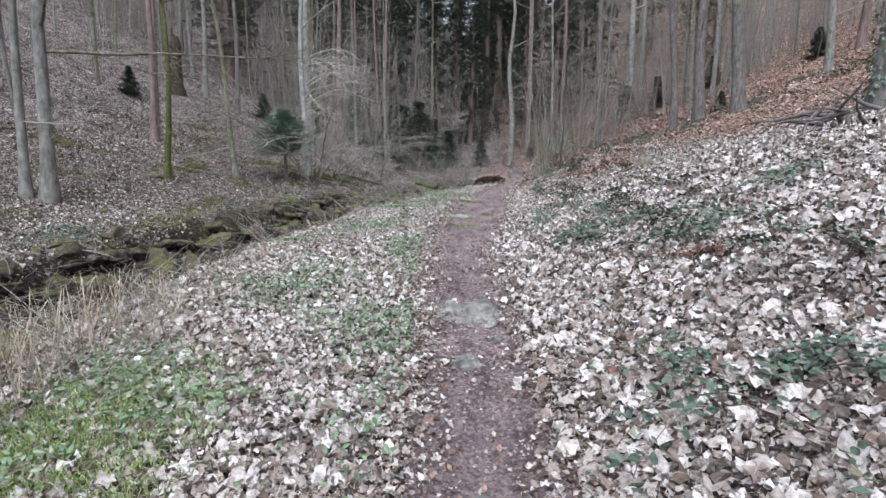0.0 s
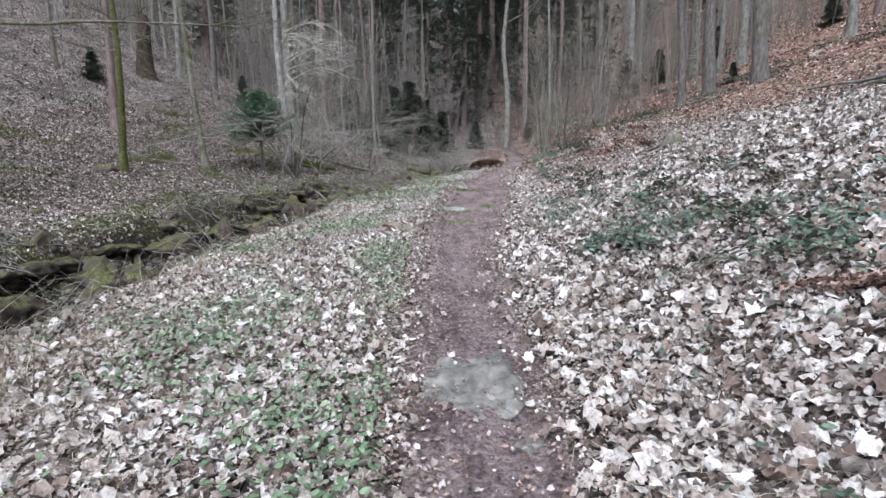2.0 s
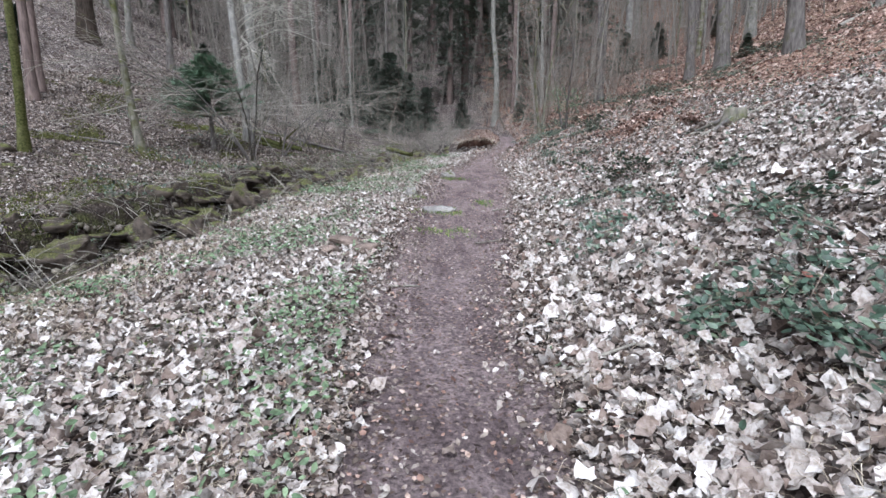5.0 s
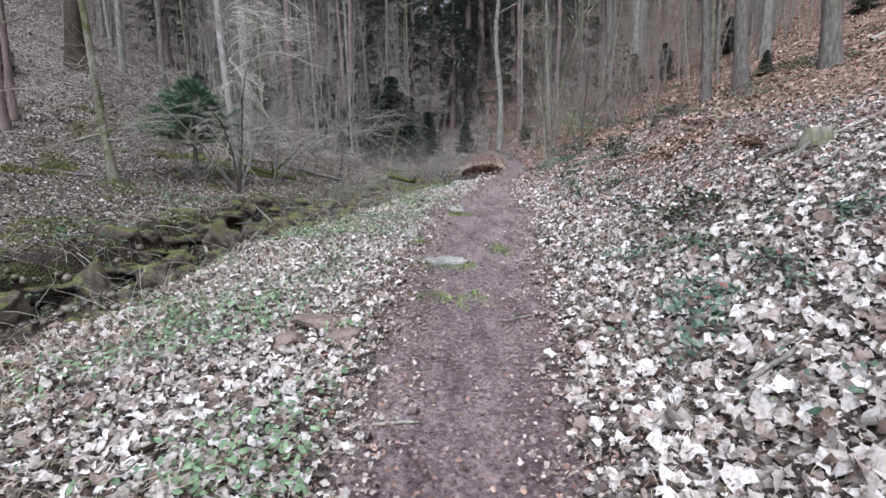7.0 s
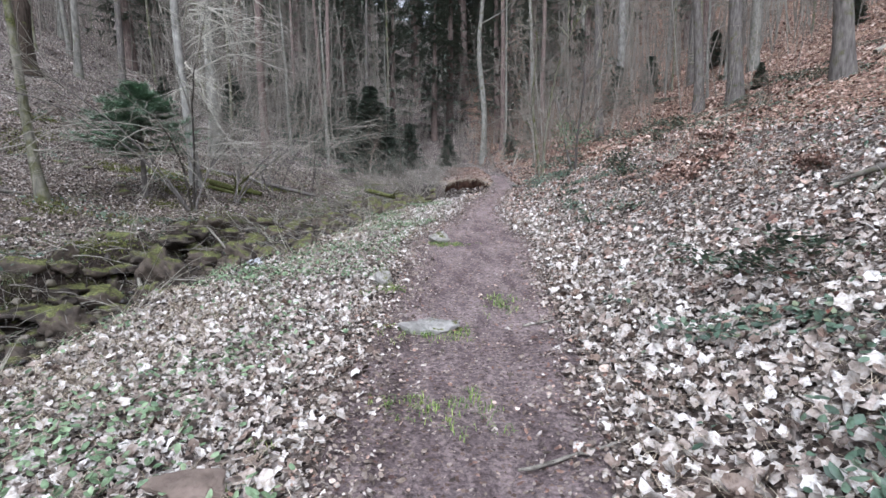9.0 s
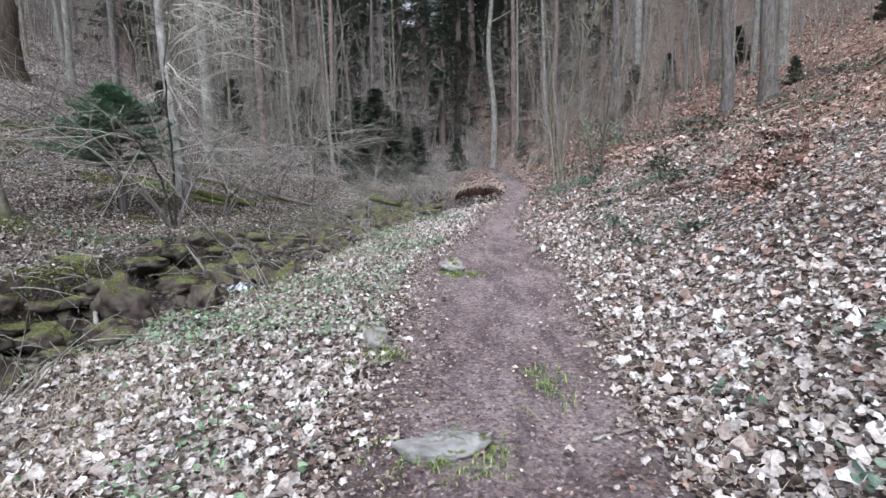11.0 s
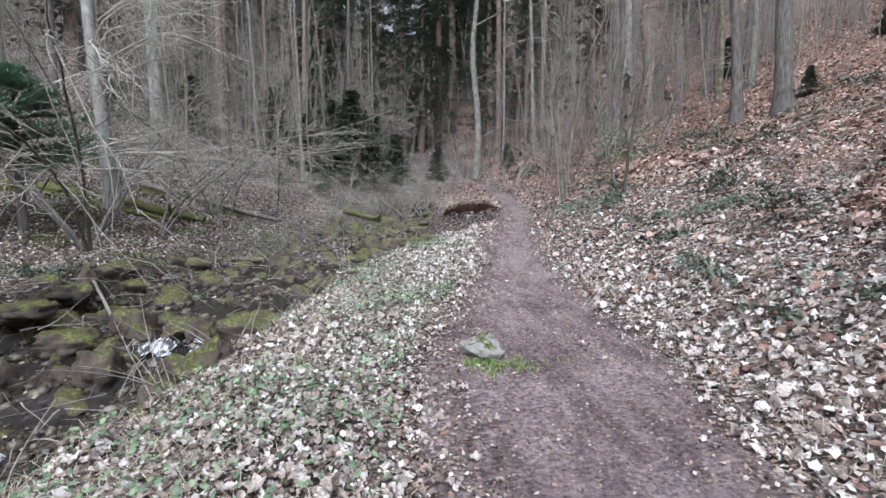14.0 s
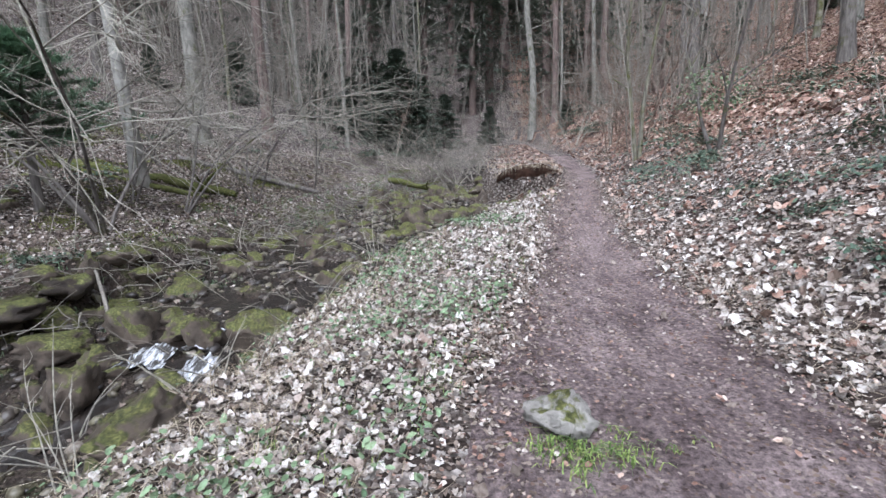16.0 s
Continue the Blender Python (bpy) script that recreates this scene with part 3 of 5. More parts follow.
SURFACE = Z.copy()
Z -= 0.05 * np.clip(-np.maximum(table(PATH_LEFT, Y) - X, X - table(PATH_RIGHT, Y)) / 0.15 - 0.6, 0, 1) * (Y < 37)
cols = len(gx)
idx = np.arange(X.size).reshape(X.shape)
quads = np.stack([idx[:-1, :-1], idx[:-1, 1:], idx[1:, 1:], idx[1:, :-1]], -1).reshape(-1, 4)
me = mesh_arrays("ground", np.stack([X, Y, Z], -1).reshape(-1, 3), quads, GROUND, True)
tops = (("beech", np.clip((X - 3.5) / 5, 0, 1) * np.clip((Y - 12) / 10, 0, 1) * 0.75),
        ("wet", np.clip(1 - np.maximum(X - table(LIP, Y) + 0.15, table(TOE, Y) - np.interp(Y, (12, 15.5), (0.2, 0.85)) - X) / 0.3, 0, 1) * np.interp(Y, (21, 26), (0.95, 0.45)) * (Y < 44)),
        ("moss", np.clip(1 - np.abs(X - table(TOE, Y) + 1.6) / 5.5, 0, 1) * 1.1 * (X < table(LIP, Y)) * (Y < 40) + 0.4 * (X > 9) * (Y > 25)))
for key, values in tops:
    me.attributes.new(key, "FLOAT", "POINT").data.foreach_set("value", np.clip(values, 0, 1).astype(np.float32).ravel())
tagged(new("ground", me), "forest floor of dark humus and matted dead leaves", "ground", kind="structure")

# the trodden path, a strip laid on the ground with frayed edges
py, rows = spaced([(-4, 31, 0.12), (31, 37, 0.4)]), 15
verts, faces = [], []
for j, y in enumerate(py):
    a, b = float(table(PATH_LEFT, y)), float(table(PATH_RIGHT, y))
    a += 0.2 * noise.noise(Vector((0, y * 0.8, 5))) + 0.16 * noise.noise(Vector((0, y * 3.1, 9)))
    b += 0.2 * noise.noise(Vector((0, y * 0.8, 25))) + 0.16 * noise.noise(Vector((0, y * 3.1, 29)))
    for i in range(rows):
        x = a + (b - a) * i / (rows - 1)
        edge = min(i, rows - 1 - i) / 2.0
        rut = 0.03 * math.exp(-((x - (a + 0.68 * (b - a))) / 0.12) ** 2)
        lump = 0.016 * noise.noise(Vector((x * 4, y * 2.5, 1))) + 0.01 * noise.noise(Vector((x * 13, y * 13, 1)))
        verts.append((x, y, at(x, y) + 0.012 * min(1, edge) - 0.006 + (lump - rut) * min(1, edge)))
for j in range(len(py) - 1):
    for i in range(rows - 1):
        k = j * rows + i
        faces.append((k, k + 1, k + rows + 1, k + rows))
tagged(new("path", mesh_arrays("path", verts, faces, SOIL, True)), "trodden footpath of bare purplish brown soil", "path", kind="structure")

# the brook: water between the banks, stepping down at the little fall
verts, faces = [], []
wy, rows = spaced([(-6, 30, 0.15), (30, 44, 0.8)]), 17
for j, y in enumerate(wy):
    a, b = float(table(TOE, y)) - 0.1, float(table(LIP, y)) - 0.35
    level = float(table(BED, y)) + GRADE * y + 0.015
    if y < 24:
        b = min(b, a + 4.2)
    for i in range(rows):
        x = a + (b - a) * i / (rows - 1)
        verts.append((x, y, level + 0.012 * noise.noise(Vector((x * 3, y * 2, 0)))))
for j in range(len(wy) - 1):
    for i in range(rows - 1):
        k = j * rows + i
        faces.append((k, k + 1, k + rows + 1, k + rows))
tagged(new("water", mesh_arrays("water", verts, faces, WATER, True)), "shallow clear brook over dark stones", "water", kind="structure")

# ---------------------------------------------------------------- trees that stand out
T = "tall bare tree with "
LEFT = [
    # name, x, y, height, radius, bark, twigs, label, lean, limbs, low limbs, wander
    ("beech_tree", -11.4, 13.1, 15, 0.19, BARK_GREY, TWIG, "slim grey beech beside a twin trunk, long mossy lower boughs", (0.045, 0), 8, 0, 0.03),
    ("beech_tree", -11.8, 12.8, 13, 0.13, BARK_GREY, TWIG, "thinner grey beech leaning beside its twin", (0.02, 0.01), 7, 2, 0.04),
    ("young_tree", -14.1, 15.4, 9, 0.07, BARK_BROWN, TWIG, "thin leaning brown tree on the leafy slope", (-0.08, 0), 6, 3, 0.06),
    ("mossy_tree", -10.9, 18.0, 12, 0.12, LOG_MOSS, TWIG, "crooked slender tree with yellow-green moss round its foot", (0.03, 0.02), 8, 3, 0.12),
    ("bare_spruce", -14.5, 23.2, 16, 0.17, BARK_RED, TWIG_DARK, "reddish brown bare spruce trunk on the slope", (0, 0), 7, 3, 0.02),
    ("bare_spruce", -15.0, 24.3, 15, 0.13, BARK_RED, TWIG_DARK, "thin reddish bare spruce trunk beside a thicker one", (0.01, 0), 6, 2, 0.02),
    ("alder_tree", -9.75, 21.3, 13, 0.13, BARK_MOSS, TWIG, "leaning greenish grey alder above the brook", (-0.15, 0.02), 8, 2, 0.05),
    ("ash_tree", -8.0, 26.1, 17, 0.17, BARK_PALE, TWIG, "pale grey tree with blotched bark behind a bush", (-0.02, 0), 10, 5, 0.05),
    ("beech_tree", -10.2, 33.5, 20, 0.32, BARK_GREY, TWIG, "stout smooth grey beech at the foot of the slope", (0, 0), 10, 2, 0.02),
    ("bare_spruce", -9.0, 37.5, 20, 0.25, BARK_RED, TWIG_DARK, "dark red-brown spruce trunk in the valley", (0.0, 0), 8, 5, 0.02),
    ("forest_tree", -19.7, 38.5, 18, 0.2, BARK_GREY, TWIG_DARK, "grey tree halfway up the wooded slope", (0.02, 0), 7, 2, 0.04),
    ("forest_tree", -17.0, 38.0, 18, 0.2, BARK_BROWN, TWIG_DARK, "brown tree halfway up the wooded slope", (0, 0), 7, 3, 0.04),
]
RIGHT = [
    ("oak_tree", 15.0, 32.3, 20, 0.33, BARK_BROWN, TWIG_DARK, "stout dark mossy oak with ivy on its trunk", (-0.03, 0), 9, 1, 0.05),
    ("oak_tree", 14.1, 33.9, 18, 0.24, BARK_BROWN, TWIG_DARK, "dark oak close beside a stouter one", (-0.05, 0), 8, 1, 0.05),
    ("beech_tree", 12.5, 23.0, 19, 0.27, BARK_BROWN, TWIG_DARK, "stout grey-brown beech on the slope above the path", (-0.06, 0), 8, 0, 0.04),
    ("beech_tree", 16.3, 50.6, 26, 0.34, BARK_PALE, TWIG, "pale straight beech on the russet slope", (0, 0), 10, 2, 0.02),
    ("beech_tree", 17.0, 63.0, 24, 0.3, BARK_GREY, TWIG, "slim pale beech among dark conifers", (0, 0), 8, 2, 0.02),
    ("beech_tree", 22.0, 64.0, 24, 0.32, BARK_GREY, TWIG, "grey beech high on the russet slope", (0, 0), 8, 2, 0.03),
    ("beech_tree", 21.3, 40.8, 22, 0.33, BARK_GREY, TWIG, "smooth grey beech standing on russet leaves", (-0.03, 0), 8, 0, 0.02),
    ("beech_tree", 20.3, 42.0, 20, 0.2, BARK_GREY, TWIG, "slim grey beech beside a stouter one", (0, 0), 8, 0, 0.02),
    ("forest_tree", 20.0, 46.0, 20, 0.28, BARK_BROWN, TWIG_DARK, "brown tree on the russet slope", (-0.02, 0), 8, 2, 0.03),
    ("forest_tree", 18.6, 42.5, 17, 0.17, BARK_MOSS, TWIG_DARK, "slender mossy tree on the russet slope", (0.02, 0), 7, 2, 0.05),
    ("beech_tree", 20.8, 29.6, 19, 0.22, BARK_GREY, TWIG, "pale twin-stemmed beech high on the slope", (-0.03, 0), 8, 1, 0.03),
    ("forest_tree", 29.0, 55.0, 24, 0.45, BARK_BROWN, TWIG_DARK, "big brown tree near the top of the slope", (0, 0), 8, 1, 0.03),
    ("poplar_tree", 5.1, 51.8, 27, 0.27, BARK_GREY, TWIG, "tall slender pale tree beside the far end of the path", (-0.02, 0), 11, 4, 0.07),
]
for k, (nm, x, y, tall, r, bark, twig, label, lean, limbs, low, wander) in enumerate(LEFT + RIGHT):
    put(tree(nm, 100 + k, tall, r, bark, twig, label, lean, 0.4, limbs, low, wander=wander), x, y, 0, 0.35 if y > 40 else 0.0)

ivied = put(tree("ivy_tree", 77, 14, 0.17, BARK_BROWN, TWIG_DARK, "tree on the bank, its trunk wrapped in dark ivy", (0.02, 0), 0.5, 6, 1), 9.6, 11.6)
rs = np.random.default_rng(5)
n = 900
hgt, ang = rs.uniform(0.2, 7, n), rs.uniform(0, 6.283, n)
pl = np.stack([np.cos(ang) * (0.2 + 0.05 * rs.random(n)) + 0.02 * hgt, np.sin(ang) * 0.22, hgt], -1)
nr = np.stack([np.cos(ang), np.sin(ang), np.full(n, 0.3)], -1)
part("ivy_leaves", scatter("ivy_leaves", [oval(s) for s in range(4)], pl, nr, rs.uniform(0.07, 0.12, n), IVY, rs, 0.3), ivied, label="dark glossy ivy leaves", kind="stuff")

# the long low boughs of the twin beech, reaching over the slope
rng = random.Random(8)
boughs = [o for o in bpy.data.objects if o.name == "beech_tree"][0]
for z, way, ln in ((5.9, (1, -0.15, 0.02), 6.6), (4.0, (1, 0.1, 0.1), 6.8), (4.6, (0.8, -0.6, 0.25), 4.0)):
    q, qr = limb(rng, (0.1, 0, z), way, ln, 0.05, 0.008, 12, 0.1, -0.01)
    t = Tubes()
    t.tube(q, qr, 6)
    spray(rng, t, q, 0.014, 2, 0.45, 12, 1.6, 4, 0.02)
    part("bough", t.mesh("bough", BARK_MOSS), boughs, label="long mossy lower bough")

# ---------------------------------------------------------------- woods behind: a few kinds, set out many times
def light_tree(name, seed, tall, r, bark, twig, label, low):
    """A thinner-branched tree for the depth of the wood."""
    rng = random.Random(seed)
    root = empty(name, Matrix(), label, "tree", "trees of the wood")
    t = Tubes()
    lean = rng.uniform(-0.03, 0.03)
    zs = np.array([-0.3, 0.15, 0.8, 3, 7, 12, tall])
    t.tube(np.stack([lean * zs + 0.08 * np.sin(zs), 0.06 * np.cos(zs * 0.7), zs], -1), r * np.array([1.7, 1.35, 1.05, 0.95, 0.8, 0.55, 0.1]), 8)
    part("trunk", t.mesh("trunk", bark), root)
    for i in range(13):
        t = Tubes()
        z = rng.uniform(1.5, 7) if i < low else rng.uniform(6, tall)
        a = rng.uniform(0, 6.283)
        ln = rng.uniform(1.0, 2.4) if i < low else rng.uniform(1.5, 4.0)
        q, qr = limb(rng, (lean * z, 0, z), (math.cos(a), math.sin(a), rng.uniform(-0.2, 0.7)), ln, 0.035, 0.006, 5, 0.2, 0.03)
        t.tube(q, qr, 3)
        spray(rng, t, q, 0.009, 1, 0.6, 6, ln * 0.5, 3, 0.05)
        part("branch", t.mesh("branch", twig), root)
    return root


KINDS = [
    light_tree("forest_tree", 1, 20, 0.15, BARK_GREY, TWIG, "bare grey tree in the depth of the wood", 2),
    light_tree("forest_tree", 2, 22, 0.19, BARK_BROWN, TWIG_DARK, "bare brown tree in the depth of the wood", 4),
    light_tree("forest_tree", 3, 18, 0.09, BARK_GREY, TWIG, "slender bare grey tree in the wood", 5),
    light_tree("forest_tree", 4, 21, 0.17, BARK_RED, TWIG_DARK, "bare reddish spruce trunk in the wood", 6),
    light_tree("forest_tree", 5, 16, 0.08, BARK_MOSS, TWIG_DARK, "slender mossy tree in the wood", 6),
]
SPRUCES = [
    conifer("spruce_tree", 1, 22, 4.0, NEEDLE_HAZED, BARK_RED, "tall dark spruce in the depth of the wood", 44, 4, 0.12, 8, 0.35, 0.8),
    conifer("spruce_tree", 2, 17, 3.4, NEEDLE_HAZED, BARK_RED, "dark spruce with drooping boughs in the wood", 38, 4, 0.08, 8, 0.4, 0.8),
    conifer("spruce_tree", 3, 8, 3.4, NEEDLE_DARK, BARK_RED, "dense young spruce, dark green to the ground", 26, 9, 0.02, 22, 0.25, 0.5, 0.2, 4),
]
for o in SPRUCES:
    o["group"] = "spruces of the wood"
THIN = [sapling("sapling", 20 + k, tall, 0.016, tw, label, 1, 0.1, 14, 0.42) for k, (tall, tw, label) in enumerate(((5.0, TWIG_DARK, "thin bare grey sapling"), (4.0, TWIG_DARK, "thin bare dark sapling"), (3.2, TWIG_RED, "thin bare reddish sapling"), (6.5, TWIG, "tall thin bare sapling")))]
for o in THIN:
    o["group"] = "saplings of the undergrowth"
rng = random.Random(11)
used = [(a[1], a[2]) for a in LEFT + RIGHT]


def free(x, y, gap):
    if any((x - a) ** 2 + (y - b) ** 2 < gap * gap for a, b in used):
        return False
    if y < 34 and -0.45 * y - 8 < x < 0.5 * y + 8:
        return False
    return not (float(table(TOE, y)) - 2.0 < x < float(table(PATH_RIGHT, y)) + 1.2)


first = {}
def stand(kinds, x, y, size):
    k = rng.randrange(len(kinds))
    base = kinds[k]
    m = pose(x, y, at(x, y) - 0.1, rng.uniform(-1.5, 1.5), rng.uniform(-1.5, 1.5), rng.uniform(0, 360)) @ Matrix.Scale(size, 4)
    if base.name not in first:
        first[base.name] = True
        base.matrix_world = m
    else:
        copy_thing(base, m)
    used.append((x, y))


count = 0
while count < 200:
    y = rng.uniform(16, 100)
    x = rng.uniform(-0.85 * y - 6, 0.85 * y + 6)
    if free(x, y, 1.5):
        stand(KINDS, x, y, rng.uniform(0.75, 1.25))
        count += 1
for x, y, size in ((1.2, 68, 1.1), (3.2, 72, 1.05), (-3.6, 66, 1.0), (-8.0, 60, 0.9), (7.6, 60, 0.9), (-0.8, 80, 1.3), (8.5, 66, 1.0), (10.5, 58, 0.9), (12.5, 66, 1.1), (-8.5, 62, 1.0), (14.5, 72, 1.2), (5.5, 78, 1.2), (-12, 74, 1.2), (9, 84, 1.3), (-15, 58, 1.0), (-20, 66, 1.2), (25, 74, 1.1), (18, 80, 1.2), (-26, 60, 1.1), (-22, 48, 1.0), (13, 49, 0.75), (30, 66, 1.1), (-5, 88, 1.3), (-18, 84, 1.3), (22, 90, 1.3), (36, 78, 1.2), (-34, 70, 1.2), (-28, 88, 1.3)):
    stand(SPRUCES[:2], x, y, size)
for k in range(64):
    stand(SPRUCES[:2], rng.uniform(-62, 62), rng.uniform(76, 128), rng.uniform(1.0, 1.5))
for k in range(16):
    stand(SPRUCES[:2], (-14 - 4 * k if k % 2 else 12 + 4 * k) * 0.8 + rng.uniform(-1.2, 1.2), rng.uniform(84, 112), rng.uniform(1.1, 1.5))
for x, y, size in ((-3.7, 44.6, 0.76), (-4.7, 45.3, 0.6), (-2.8, 45.2, 0.62), (-3.8, 43.4, 0.48), (-2.8, 49.0, 0.85), (-5.6, 50.0, 0.9), (-7.0, 47.0, 0.65), (-1.4, 54.0, 0.7), (2.2, 54.0, 0.5), (-9.6, 49.0, 0.8), (7.4, 53.0, 0.5), (9.0, 50.5, 0.45), (6.6, 47.0, 0.3), (16.0, 50.0, 0.6), (19.5, 52.0, 0.55), (-13.5, 45.0, 0.6), (-16, 40.5, 0.35), (24, 50, 0.5), (-20, 30, 0.3), (16.6, 33.0, 0.22), (27, 40, 0.4)):
    stand(SPRUCES[2:], x, y, size)
count = 0
while count < 260:
    y = rng.uniform(26, 75)
    x = rng.uniform(-0.7 * y - 2, 0.7 * y + 2)
    if free(x, y, 0.8):
        stand(THIN, x, y, rng.uniform(0.7, 2.0))
        count += 1
# the far wood: countless thin stems and bare twigs
t = Tubes()
for _ in range(3000):
    y = rng.uniform(44, 118)
    x = rng.uniform(-0.8 * y - 4, 0.8 * y + 4)
    if float(table(TOE, y)) - 3 < x < float(table(PATH_RIGHT, y)) + 1.5 and y < 62:
        continue
    tall = rng.uniform(3, 13)
    q, qr = limb(rng, (x, y, float(height(x, y)) - 0.2), (rng.gauss(0, 0.1), rng.gauss(0, 0.1), 1), tall, rng.uniform(0.02, 0.07), 0.012, 4, 0.07, 0.02)
    t.tube(q, qr, 3)
    for _ in range(4):
        i = rng.randint(1, 3)
        b, br = limb(rng, q[i], (rng.gauss(0, 1), rng.gauss(0, 0.4), rng.uniform(0.1, 1.0)), tall * rng.uniform(0.12, 0.3), 0.022, 0.008, 2, 0.2)
        t.tube(b, br, 3)
tagged(new("far_thicket", t.mesh("far_thicket", TWIG_DARK)), "far thicket of thin bare grey-brown stems", "thicket", kind="stuff")
# the brown thicket on the bend of the slope
THICK = [sapling("thicket_bush", 90 + s, 3.0 + 0.5 * s, 0.026, TWIG_RED if s == 2 else TWIG, "bare brown bush with a tangle of upright twigs", 4, 0.6, 8, 0.85, 0.1) for s in range(3)]
for o in THICK:
    o["group"] = "brown bushes of the thicket"
for x, y in ((6.0, 31.5), (7.2, 33.0), (5.8, 34.5), (8.4, 35.0), (6.8, 37.0), (9.5, 38.0), (7.0, 40.5), (5.2, 38.5), (10.5, 34.0), (8.2, 43.0), (11.8, 40.0), (6.2, 44.5), (9.6, 46.0), (12.6, 36.5), (4.9, 42.0), (13.5, 44.0)):
    stand(THICK, x, y, rng.uniform(0.8, 1.3))
for _ in range(22):
    y = rng.uniform(29, 48)
    x = float(table(PATH_RIGHT, y)) + rng.uniform(0.7, 6.5)
    stand([THIN[2], THIN[2], THIN[3], THIN[1]], x, y, rng.uniform(0.6, 1.3))
for x, y, s in ((5.4, 30.6, 1.1), (4.75, 29.0, 0.95), (5.05, 29.4, 0.8), (-5.7, 33.4, 1.2), (-4.4, 29.8, 0.8), (-3.6, 35.6, 0.8), (-6.4, 30.2, 0.9), (4.4, 27.6, 0.9), (-5.0, 36.5, 1.1)):
    stand([THIN[0], THIN[3]], x, y, s)

# ---------------------------------------------------------------- plants by the brook and path
pine = conifer("young_pine", 9, 3.3, 2.9, PINE, BARK_BROWN, "young bright green pine on a thin bare stem", 18, 6, 0.36, 34, 0.08, 0.26, 0.05, 8, 0.8)
put(pine, -8.3, 23.4, 40)
put(sapling("hazel_bush", 4, 5.8, 0.04, TWIG, "bare many-stemmed bush with arching silvery twigs", 5, 0.5, 11, 1.0, 0.2, BARK_BROWN), -6.7, 22.9)
put(sapling("hazel_bush", 14, 5.0, 0.03, TWIG, "bare bush with pale drooping twigs", 4, 0.55, 11, 1.0, 0.22, BARK_BROWN), -6.2, 24.6)
put(sapling("brushwood", 5, 2.2, 0.02, TWIG, "tangle of bare grey brushwood over the brook", 6, 0.9, 9, 0.6, 0.05), -0.4, 37.5)
for k, (x, y) in enumerate(((0.4, 38.6), (1.4, 44.0), (-1.2, 40.5), (-2.6, 43.0), (2.2, 40.0), (-3.4, 39.0), (0.2, 46.5), (-1.6, 36.4), (-0.6, 34.6), (0.9, 36.0), (-2.4, 37.6), (0.0, 41.6), (1.8, 47.5))):
    put(sapling("brushwood", 40 + k, 2.0 + 0.4 * (k % 3), 0.018, TWIG if k % 2 else TWIG_DARK, "thicket of bare grey brushwood in the valley", 5, 0.8, 9, 0.7, 0.06), x, y, 70 * k)
for k, (x, y) in enumerate(((-7.5, 24.9), (-5.4, 26.6), (-8.6, 28.2), (-4.9, 30.0), (-6.6, 29.0), (-9.6, 25.6))):
    put(sapling("hazel_bush", 60 + k, 4.2 + 0.8 * (k % 3), 0.026, TWIG, "bare bush with pale arching twigs beyond the brook", 3, 0.45, 10, 1.0, 0.2, BARK_BROWN), x, y, 50 * k)
put(sapling("brushwood", 6, 2.0, 0.02, TWIG, "tangle of bare pale twigs beside the brook", 6, 0.9, 9, 0.6, 0.05), 0.8, 42.0)
holly = put(sapling("young_tree", 7, 3.6, 0.05, BARK_BROWN, "young dark-stemmed tree with a few green leaves at its foot", 2, 0.35, 6, 0.6), 4.95, 24.5)
put(sapling("young_tree", 17, 6.0, 0.07, BARK_MOSS, "thin pale tree with a mossy foot above the path", 2, 0.12, 7, 0.4), 4.8, 28.6)

rs = np.random.default_rng(17)
n = 420
ang, out = rs.uniform(0, 6.283, n), 0.75 * np.sqrt(rs.random(n))
pl = np.stack([np.cos(ang) * out, np.sin(ang) * out, rs.uniform(0.7, 1.5, n) + 0.25 * out], -1)
part("leaves", scatter("leaves", [oval(s) for s in range(4)], pl, rs.normal(0, 0.6, (n, 3)) + np.array([0, 0, 1]), rs.uniform(0.05, 0.085, n), HERB, rs, 0.3), holly, label="thin green leaves round the lower stem", kind="stuff")

# arching silvery boughs of the pale ash above the brook
ash = [o for o in bpy.data.objects if o.name.startswith("ash_tree")][0]
rng = random.Random(23)
for k in range(11):
    z = rng.uniform(2.2, 6.2)
    a = rng.uniform(-1.1, 0.9)
    q, qr = limb(rng, (0, -0.1, z), (math.cos(a), -abs(math.sin(a)) - 0.2, 0.55), rng.uniform(2.2, 3.8), 0.03, 0.01, 12, 0.3, -0.12)
    t = Tubes()
    t.tube(q, qr, 5)
    spray(rng, t, q, 0.012, 2, 0.75, 11, 1.4, 3, -0.16)
    part("bough", t.mesh("bough", TWIG_PALE), ash, label="arching silvery bough with drooping twigs")


